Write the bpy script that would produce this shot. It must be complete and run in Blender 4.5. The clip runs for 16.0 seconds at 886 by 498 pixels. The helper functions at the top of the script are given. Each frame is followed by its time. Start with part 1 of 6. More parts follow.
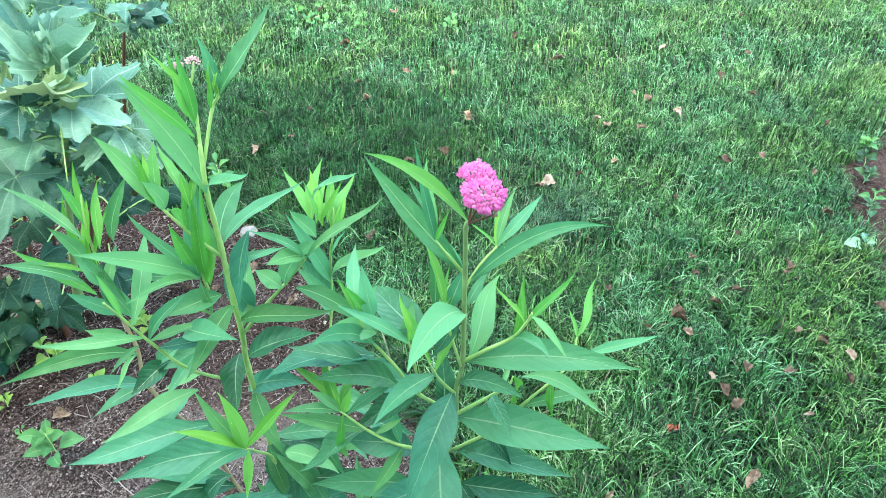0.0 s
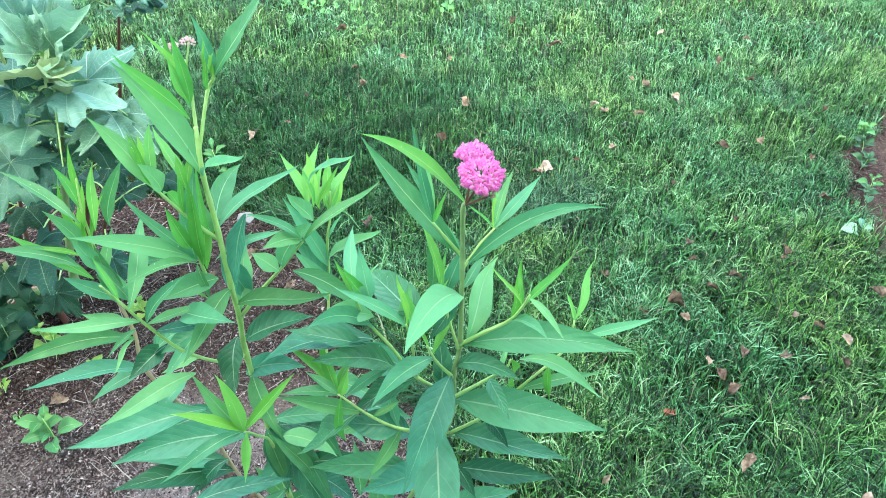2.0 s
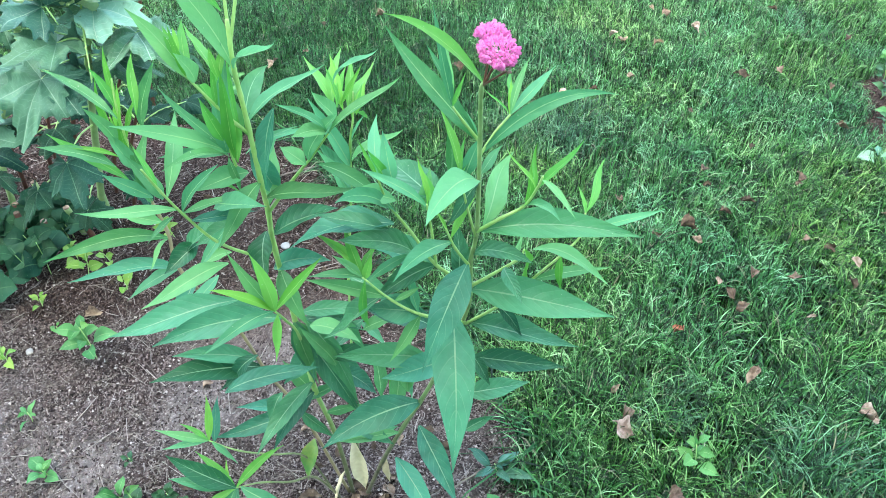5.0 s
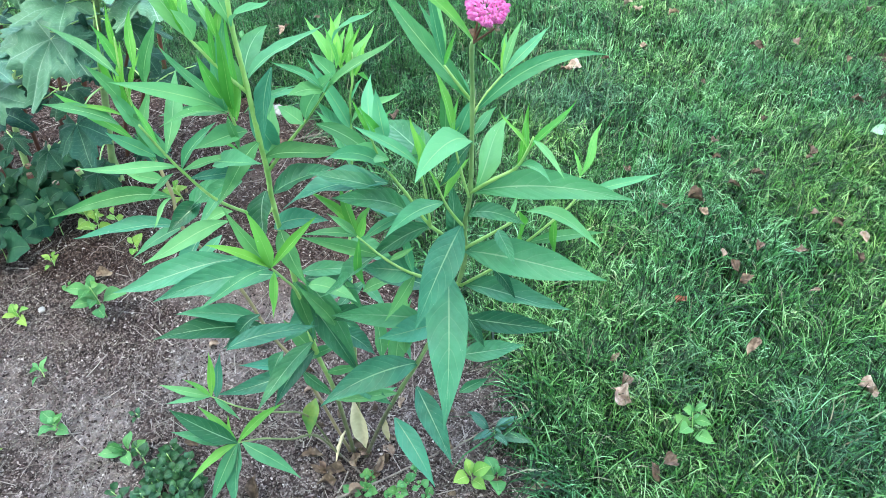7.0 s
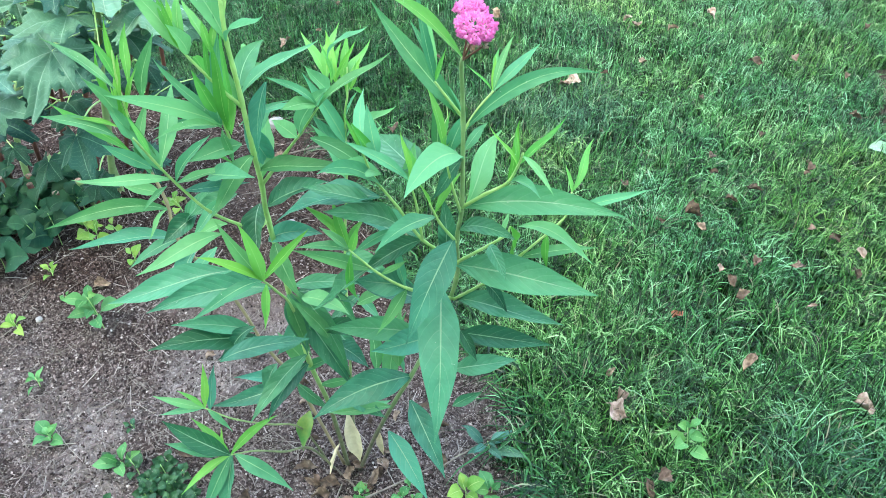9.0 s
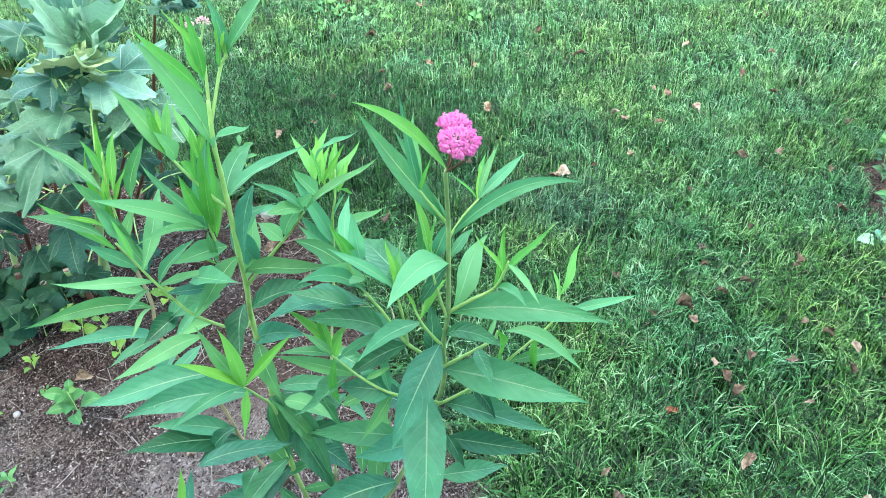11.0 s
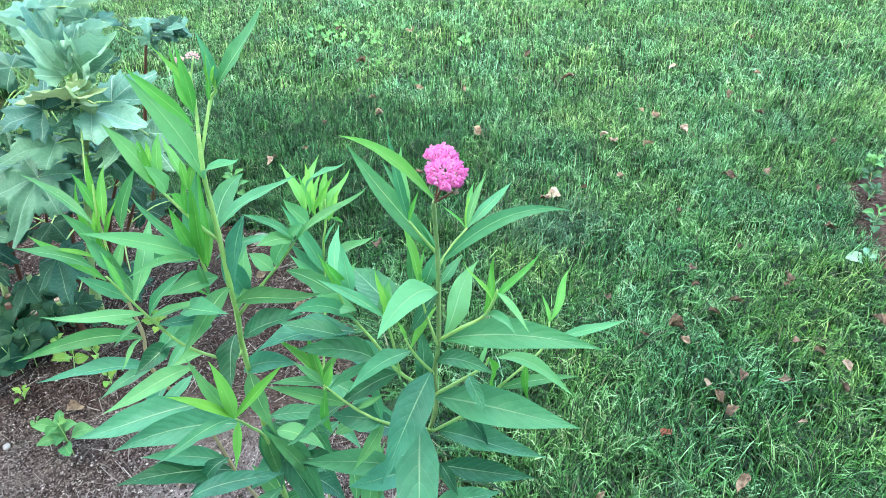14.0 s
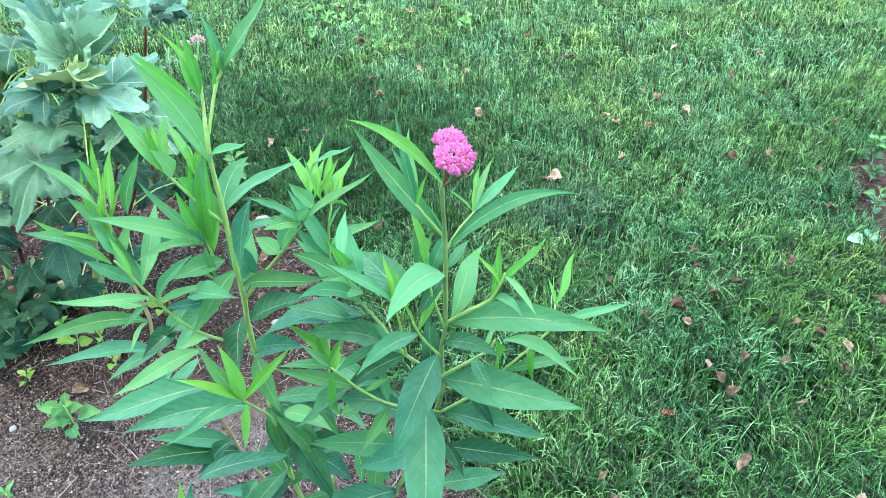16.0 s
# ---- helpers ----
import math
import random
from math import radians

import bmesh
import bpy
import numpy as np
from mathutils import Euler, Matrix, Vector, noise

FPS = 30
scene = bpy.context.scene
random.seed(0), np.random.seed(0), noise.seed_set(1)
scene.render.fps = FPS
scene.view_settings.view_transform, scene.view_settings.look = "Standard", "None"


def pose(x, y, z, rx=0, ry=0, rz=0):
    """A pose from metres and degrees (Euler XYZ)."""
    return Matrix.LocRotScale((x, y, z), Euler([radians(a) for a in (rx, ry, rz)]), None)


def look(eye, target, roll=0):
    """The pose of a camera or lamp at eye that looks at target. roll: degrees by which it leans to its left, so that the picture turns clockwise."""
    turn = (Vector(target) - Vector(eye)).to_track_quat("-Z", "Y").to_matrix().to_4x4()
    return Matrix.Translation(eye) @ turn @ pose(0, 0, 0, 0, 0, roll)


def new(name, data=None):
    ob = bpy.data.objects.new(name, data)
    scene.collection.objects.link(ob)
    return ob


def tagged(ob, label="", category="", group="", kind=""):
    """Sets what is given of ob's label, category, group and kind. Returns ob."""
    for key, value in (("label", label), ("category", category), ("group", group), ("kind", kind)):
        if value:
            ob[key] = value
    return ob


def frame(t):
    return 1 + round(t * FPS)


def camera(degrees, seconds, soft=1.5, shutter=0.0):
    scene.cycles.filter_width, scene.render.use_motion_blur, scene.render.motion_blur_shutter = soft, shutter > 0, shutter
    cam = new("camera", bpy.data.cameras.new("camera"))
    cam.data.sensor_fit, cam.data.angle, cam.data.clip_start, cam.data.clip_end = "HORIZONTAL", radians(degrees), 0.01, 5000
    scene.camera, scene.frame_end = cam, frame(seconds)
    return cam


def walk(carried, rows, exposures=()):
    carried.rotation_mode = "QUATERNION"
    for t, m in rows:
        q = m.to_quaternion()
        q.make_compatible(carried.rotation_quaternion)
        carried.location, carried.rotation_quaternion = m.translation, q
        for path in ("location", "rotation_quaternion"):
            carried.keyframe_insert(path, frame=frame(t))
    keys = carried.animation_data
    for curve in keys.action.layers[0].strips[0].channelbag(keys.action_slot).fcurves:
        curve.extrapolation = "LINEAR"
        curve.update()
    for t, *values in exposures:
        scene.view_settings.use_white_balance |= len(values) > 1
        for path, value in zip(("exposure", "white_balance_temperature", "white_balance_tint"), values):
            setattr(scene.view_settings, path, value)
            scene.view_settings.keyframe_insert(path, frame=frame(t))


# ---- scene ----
cam = camera(63.6, 16.0, soft=0.65)
PATH = [
    (0, (0.0287, -0.0149, 1.4892), (0.0115, 1.7871, 0.0609), -0.5),
    (0.5, (0.0264, -0.0126, 1.4869), (0.0080, 1.7790, 0.0448), -0.4),
    (1, (0.0276, -0.0138, 1.4881), (0.0149, 1.7756, 0.0437), -0.3),
    (1.5, (0.0287, -0.0138, 1.4881), (0.0184, 1.7767, 0.0448), -0.3),
    (2, (0.0287, -0.0172, 1.4835), (0.0196, 1.7606, 0.0242), -0.4),
    (2.5, (0.0264, -0.0287, 1.4708), (0.0172, 1.6893, -0.0575), -0.7),
    (3, (0.0276, -0.0460, 1.4662), (-0.0080, 1.6353, -0.1023), -1.4),
    (3.5, (0.0264, -0.0655, 1.4628), (-0.0011, 1.5939, -0.1299), -0.2),
    (4, (0.0253, -0.0816, 1.4674), (-0.0310, 1.5812, -0.1207), -0.9),
    (6.5, (0.0391, -0.1115, 1.4593), (-0.0218, 1.5433, -0.1357), -1.7),
    (7, (0.0540, -0.1173, 1.4605), (-0.0529, 1.4823, -0.1886), -1.5),
    (7.5, (0.0609, -0.1219, 1.4616), (-0.0839, 1.4743, -0.1875), -2.0),
    (8, (0.0655, -0.1288, 1.4639), (-0.0736, 1.4467, -0.2058), -1.7),
    (8.5, (0.0655, -0.1265, 1.4651), (-0.0552, 1.4605, -0.1955), -1.3),
    (9, (0.0678, -0.1173, 1.4651), (-0.0471, 1.5099, -0.1575), -1.2),
    (9.5, (0.0701, -0.0978, 1.4651), (-0.0460, 1.5904, -0.0931), -0.6),
    (10, (0.0736, -0.0931, 1.4731), (-0.0379, 1.6502, -0.0218), -0.3),
    (12.5, (0.0851, -0.0805, 1.4823), (-0.0103, 1.7399, 0.0805), -1.4),
    (13, (0.0897, -0.0851, 1.4869), (-0.0126, 1.7422, 0.0943), -1.4),
    (13.5, (0.0874, -0.0885, 1.4892), (-0.0103, 1.7491, 0.1104), -1.2),
    (14, (0.0816, -0.0874, 1.4892), (-0.0023, 1.7560, 0.1173), -0.9),
    (14.5, (0.0805, -0.0874, 1.4892), (-0.0011, 1.7503, 0.1092), -0.9),
    (15, (0.0794, -0.0851, 1.4892), (0.0000, 1.7480, 0.1023), -1.0),
    (15.5, (0.0759, -0.0851, 1.4927), (-0.0069, 1.7319, 0.0851), -1.1),
    (16, (0.0725, -0.0885, 1.4927), (-0.0080, 1.7192, 0.0736), -1.0),
]
walk(cam, [(t, look(eye, target, roll)) for t, eye, target, roll in PATH])

# ---- world and light: open shade under a bright, hazy sky ----
world = bpy.data.worlds.new("sky")
scene.world = world
world.use_nodes = True
SUN_ELEVATION, SUN_AZIMUTH = radians(50), radians(195)
wn = world.node_tree.nodes
sky = wn.new("ShaderNodeTexSky")
sky.sky_type, sky.sun_disc = "NISHITA", False
sky.sun_elevation, sky.sun_rotation = SUN_ELEVATION, SUN_AZIMUTH
sky.air_density, sky.dust_density, sky.ozone_density = 0.8, 6.0, 0.5
wn["Background"].inputs["Strength"].default_value = 0.15
world.node_tree.links.new(sky.outputs["Color"], wn["Background"].inputs["Color"])
sun_data = bpy.data.lights.new("sun", "SUN")
sun_data.energy, sun_data.angle, sun_data.color = 1.4, radians(10), (1.0, 0.985, 0.93)
sun = new("sun", sun_data)
toward = Vector((math.sin(SUN_AZIMUTH) * math.cos(SUN_ELEVATION), math.cos(SUN_AZIMUTH) * math.cos(SUN_ELEVATION), math.sin(SUN_ELEVATION)))
sun.matrix_world = look(toward * 30, (0, 0, 0))
scene.view_settings.exposure = 3.87
scene.view_settings.use_white_balance, scene.view_settings.white_balance_temperature, scene.view_settings.white_balance_tint = True, 6900, -4

rng = np.random.default_rng(7)


# ---- materials ----
def material(name, rough=0.6, spec=0.4):
    m = bpy.data.materials.new(name)
    m.use_nodes = True
    b = m.node_tree.nodes["Principled BSDF"]
    b.inputs["Roughness"].default_value = rough
    b.inputs["Specular IOR Level"].default_value = spec
    return m, m.node_tree.nodes, m.node_tree.links, b


def ramp(nodes, links, source, stops):
    r = nodes.new("ShaderNodeValToRGB")
    e = r.color_ramp.elements
    while len(e) < len(stops):
        e.new(0.5)
    for el, (p, c) in zip(e, stops):
        el.position, el.color = p, (*c, 1)
    links.new(source, r.inputs["Fac"])
    return r.outputs["Color"]


def noise_node(nodes, links, scale, detail=3.0, coords="Object"):
    tc, n = nodes.new("ShaderNodeTexCoord"), nodes.new("ShaderNodeTexNoise")
    n.inputs["Scale"].default_value, n.inputs["Detail"].default_value = scale, detail
    links.new(tc.outputs[coords], n.inputs["Vector"])
    return n.outputs["Fac"]


def blend(nodes, links, a, b, fac, mode="MIX"):
    m = nodes.new("ShaderNodeMix")
    m.data_type, m.blend_type = "RGBA", mode
    for socket, v in ((m.inputs[0], fac), (m.inputs[6], a), (m.inputs[7], b)):
        if isinstance(v, (int, float)):
            socket.default_value = v
        elif isinstance(v, tuple):
            socket.default_value = (*v, 1)
        else:
            links.new(v, socket)
    return m.outputs[2]


def maths(nodes, links, op, a, b=0.0):
    m = nodes.new("ShaderNodeMath")
    m.operation = op
    for socket, v in zip(m.inputs, (a, b)):
        if isinstance(v, (int, float)):
            socket.default_value = v
        else:
            links.new(v, socket)
    return m.outputs[0]


def bump(nodes, links, b, height, strength, distance):
    n = nodes.new("ShaderNodeBump")
    n.inputs["Strength"].default_value, n.inputs["Distance"].default_value = strength, distance
    links.new(height, n.inputs["Height"])
    links.new(n.outputs["Normal"], b.inputs["Normal"])


def glow_through(nodes, links, b, colour, amount):
    """Mixes light that passes through a thin leaf into the surface."""
    tr, mx = nodes.new("ShaderNodeBsdfTranslucent"), nodes.new("ShaderNodeMixShader")
    mx.inputs[0].default_value = amount
    links.new(colour, tr.inputs["Color"])
    links.new(b.outputs[0], mx.inputs[1])
    links.new(tr.outputs[0], mx.inputs[2])
    links.new(mx.outputs[0], nodes["Material Output"].inputs["Surface"])


def leaf_material(name, dark, light, rib, rough, through_amount, veins=14.0, vein_show=0.24, relief_show=0.42, sheen=0.36):
    """Leaf with a pale midrib and slanting side veins laid out in its own UV: u across (0.5 is the rib), v along."""
    m, n, l, b = material(name, rough, sheen)
    uv = n.new("ShaderNodeUVMap")
    uv.uv_map = "leaf"
    sep = n.new("ShaderNodeSeparateXYZ")
    l.new(uv.outputs["UV"], sep.inputs[0])
    off = maths(n, l, "ABSOLUTE", maths(n, l, "SUBTRACT", sep.outputs[0], 0.5))
    info = n.new("ShaderNodeObjectInfo")
    mottled = maths(n, l, "ADD", maths(n, l, "MULTIPLY", noise_node(n, l, 45, 4), 0.45), maths(n, l, "MULTIPLY", info.outputs["Random"], 0.6))
    base = ramp(n, l, mottled, ((0.25, dark), (0.75, light)))
    other = maths(n, l, "FRACT", maths(n, l, "MULTIPLY", info.outputs["Random"], 17.0))
    hue = ramp(n, l, other, ((0.0, (1.06, 1.0, 0.86)), (0.45, (1.0, 1.0, 1.0)), (1.0, (0.84, 0.99, 1.26))))
    base = blend(n, l, base, hue, 1.0, "MULTIPLY")
    wander = maths(n, l, "MULTIPLY", maths(n, l, "SUBTRACT", noise_node(n, l, 30, 2), 0.5), 0.05)
    slant = maths(n, l, "ADD", maths(n, l, "SUBTRACT", sep.outputs[1], maths(n, l, "MULTIPLY", maths(n, l, "POWER", off, 1.35), 0.52)), wander)
    wave = maths(n, l, "FRACT", maths(n, l, "MULTIPLY", slant, veins))
    vein = maths(n, l, "LESS_THAN", wave, 0.075)
    fade = maths(n, l, "MULTIPLY", vein, maths(n, l, "SUBTRACT", vein_show, maths(n, l, "MULTIPLY", off, 0.8 * vein_show)))
    ribmask = maths(n, l, "LESS_THAN", off, maths(n, l, "SUBTRACT", 0.030, maths(n, l, "MULTIPLY", sep.outputs[1], 0.026)))
    col = blend(n, l, base, rib, fade)
    col = blend(n, l, col, rib, maths(n, l, "MULTIPLY", ribmask, 0.75))
    fine = noise_node(n, l, 260, 2)
    col = blend(n, l, col, (0.75, 0.78, 0.7), maths(n, l, "MULTIPLY", maths(n, l, "GREATER_THAN", fine, 0.76), 0.4))
    l.new(col, b.inputs["Base Color"])
    pillow = maths(n, l, "MULTIPLY", maths(n, l, "ABSOLUTE", maths(n, l, "SUBTRACT", wave, 0.52)), -0.7)
    relief = maths(n, l, "ADD", maths(n, l, "ADD", pillow, maths(n, l, "MULTIPLY", ribmask, -0.6)), noise_node(n, l, 90, 3))
    bump(n, l, b, relief, relief_show, 0.0013)
    glow_through(n, l, b, col, through_amount)
    return m


def plain_material(name, stops, scale, rough=0.6, spec=0.3, relief=0.0, size=0.002, island=False):
    m, n, l, b = material(name, rough, spec)
    f = noise_node(n, l, scale, 5)
    if island:
        g = n.new("ShaderNodeNewGeometry")
        f = maths(n, l, "ADD", maths(n, l, "MULTIPLY", f, 0.4), maths(n, l, "MULTIPLY", g.outputs["Random Per Island"], 0.6))
    else:
        g = n.new("ShaderNodeObjectInfo")
        f = maths(n, l, "ADD", maths(n, l, "MULTIPLY", f, 0.75), maths(n, l, "MULTIPLY", g.outputs["Random"], 0.25))
    l.new(ramp(n, l, f, stops), b.inputs["Base Color"])
    if relief:
        bump(n, l, b, noise_node(n, l, scale * 3, 5), relief, size)
    return m


MATURE = leaf_material("milkweed_leaf_mature", (0.017, 0.106, 0.048), (0.074, 0.262, 0.130), (0.25, 0.42, 0.25), 0.40, 0.20, 9.0, 0.20, 1.0)
MIDDLE = leaf_material("milkweed_leaf_middle", (0.060, 0.220, 0.082), (0.148, 0.392, 0.158), (0.30, 0.52, 0.24), 0.46, 0.34, 9.0, 0.12, 0.28)
YOUNG = leaf_material("milkweed_leaf_young", (0.090, 0.315, 0.046), (0.180, 0.455, 0.084), (0.29, 0.53, 0.15), 0.50, 0.45, 9.0, 0.05, 0.10)
YOUNG_DEEP = leaf_material("milkweed_leaf_young_deep", (0.070, 0.260, 0.050), (0.150, 0.400, 0.090), (0.27, 0.50, 0.16), 0.46, 0.40, 9.0, 0.05, 0.14)
SICK = plain_material("milkweed_leaf_yellowing", ((0.44, (0.070, 0.190, 0.045)), (0.58, (0.17, 0.25, 0.06)), (0.64, (0.55, 0.34, 0.07)), (0.74, (0.45, 0.14, 0.05))), 26, 0.5, 0.3, 0.3)
# Shrub leaf in stepped tones; the near-black one carries the shrub's inner shade.
SHRUB_SHADED = leaf_material("shrub_leaf_shaded", (0.010, 0.044, 0.026), (0.030, 0.092, 0.056), (0.10, 0.21, 0.13), 0.5, 0.15, 9.0, 0.5, 0.7, 0.15)
# Dark green leaf, deepened further by the canopy's shade put into its colour.
GROUND_COVER_SHADED = leaf_material("ground_cover_leaf_shaded", (0.008, 0.042, 0.020), (0.028, 0.090, 0.042), (0.06, 0.14, 0.07), 0.5, 0.12, 7.0, 0.2, 0.4, 0.15)
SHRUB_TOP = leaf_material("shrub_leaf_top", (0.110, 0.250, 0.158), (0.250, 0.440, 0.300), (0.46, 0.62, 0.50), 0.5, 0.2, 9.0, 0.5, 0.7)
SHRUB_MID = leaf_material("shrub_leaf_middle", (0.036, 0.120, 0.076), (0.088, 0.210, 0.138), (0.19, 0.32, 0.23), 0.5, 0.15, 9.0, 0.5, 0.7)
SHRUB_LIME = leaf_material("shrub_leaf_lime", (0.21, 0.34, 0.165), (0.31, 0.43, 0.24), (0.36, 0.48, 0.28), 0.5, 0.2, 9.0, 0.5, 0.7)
WEED = leaf_material("weed_leaf", (0.048, 0.180, 0.046), (0.125, 0.310, 0.092), (0.24, 0.42, 0.17), 0.5, 0.25, 7.0)
WEED_YELLOW = leaf_material("weed_leaf_yellow", (0.130, 0.310, 0.050), (0.270, 0.430, 0.085), (0.42, 0.54, 0.2), 0.5, 0.3, 7.0)
WEED_DARK = leaf_material("weed_leaf_dark", (0.012, 0.058, 0.020), (0.040, 0.120, 0.046), (0.09, 0.19, 0.09), 0.5, 0.15, 7.0)
STEM = plain_material("green_stem", ((0.2, (0.26, 0.44, 0.13)), (0.8, (0.44, 0.62, 0.24))), 60, 0.5, 0.4, 0.2)
STEM_OLIVE = plain_material("olive_stem", ((0.2, (0.18, 0.29, 0.11)), (0.8, (0.33, 0.45, 0.20))), 50, 0.55, 0.35, 0.2)
STEM_RED = plain_material("reddish_stem", ((0.2, (0.22, 0.20, 0.10)), (0.8, (0.38, 0.27, 0.18))), 50, 0.55, 0.35, 0.2)
STEM_DARK = plain_material("dark_red_stem", ((0.2, (0.05, 0.018, 0.014)), (0.8, (0.14, 0.06, 0.04))), 40, 0.6, 0.3, 0.2)
def milkweed_stem_material(name, stops):
    """Smooth green stem that turns woody and brown over its lowest hand's breadth."""
    m, n, l, b = material(name, 0.5, 0.35)
    green = ramp(n, l, noise_node(n, l, 60, 4), stops)
    place, part_z = n.new("ShaderNodeTexCoord"), n.new("ShaderNodeSeparateXYZ")
    l.new(place.outputs["Object"], part_z.inputs[0])
    up = maths(n, l, "ADD", part_z.outputs[2], maths(n, l, "MULTIPLY", noise_node(n, l, 35, 4), 0.14))
    wood = ramp(n, l, up, ((0.24, (1, 1, 1)), (0.46, (0, 0, 0))))
    bark = ramp(n, l, noise_node(n, l, 90, 5), ((0.3, (0.045, 0.034, 0.026)), (0.7, (0.15, 0.125, 0.09))))
    l.new(blend(n, l, green, bark, maths(n, l, "MULTIPLY", wood, 0.85)), b.inputs["Base Color"])
    bump(n, l, b, noise_node(n, l, 160, 4), 0.25, 0.001)
    return m


MILKWEED_STEM = milkweed_stem_material("milkweed_stem", ((0.2, (0.24, 0.42, 0.11)), (0.8, (0.42, 0.60, 0.22))))
MILKWEED_STEM_OLIVE = milkweed_stem_material("milkweed_stem_olive", ((0.2, (0.15, 0.24, 0.09)), (0.8, (0.29, 0.40, 0.17))))
PINK = plain_material("pink_petal", ((0.15, (0.46, 0.05, 0.25)), (0.5, (0.66, 0.13, 0.40)), (0.85, (0.80, 0.33, 0.60))), 220, 0.6, 0.3)
PALE_PINK = plain_material("pale_pink_bud", ((0.2, (0.52, 0.28, 0.33)), (0.8, (0.72, 0.45, 0.50))), 200, 0.6, 0.3)
BROWN = plain_material("dry_leaf_brown", ((0.30, (0.040, 0.027, 0.019)), (0.5, (0.125, 0.085, 0.060)), (0.72, (0.36, 0.27, 0.20))), 70, 0.75, 0.2, 0.6)
TAN = plain_material("dry_leaf_tan", ((0.34, (0.10, 0.065, 0.048)), (0.5, (0.23, 0.160, 0.125)), (0.68, (0.46, 0.36, 0.31))), 60, 0.75, 0.2, 0.6)
PALE = plain_material("dry_leaf_pale", ((0.3, (0.56, 0.46, 0.28)), (0.7, (0.80, 0.71, 0.50))), 60, 0.75, 0.2, 0.5)
RUST = plain_material("dry_leaf_rust", ((0.3, (0.20, 0.06, 0.04)), (0.7, (0.42, 0.16, 0.11))), 60, 0.7, 0.2, 0.5)
STRAW = plain_material("straw", ((0.1, (0.05, 0.038, 0.034)), (0.5, (0.16, 0.13, 0.115)), (0.85, (0.42, 0.37, 0.34)), (1.0, (0.66, 0.61, 0.56))), 30, 0.8, 0.2, island=True)
CRUMB = plain_material("soil_crumb", ((0.26, (0.016, 0.011, 0.011)), (0.50, (0.066, 0.046, 0.044)), (0.68, (0.22, 0.172, 0.165)), (0.86, (0.62, 0.55, 0.52))), 80, 0.9, 0.15, island=True)
FLAKE = plain_material("bark_flake", ((0.18, (0.020, 0.013, 0.013)), (0.48, (0.072, 0.049, 0.047)), (0.72, (0.18, 0.138, 0.134)), (0.94, (0.42, 0.36, 0.35))), 60, 0.85, 0.2, island=True)
STONE = plain_material("pale_stone", ((0.2, (0.20, 0.19, 0.19)), (0.8, (0.40, 0.39, 0.38))), 30, 0.7, 0.3, 0.4)


SHADE_WALL_SURFACE = plain_material("shade_wall_surface", ((0.3, (0.56, 0.55, 0.52)), (0.7, (0.66, 0.65, 0.62))), 6, 0.9, 0.2, 0.3)


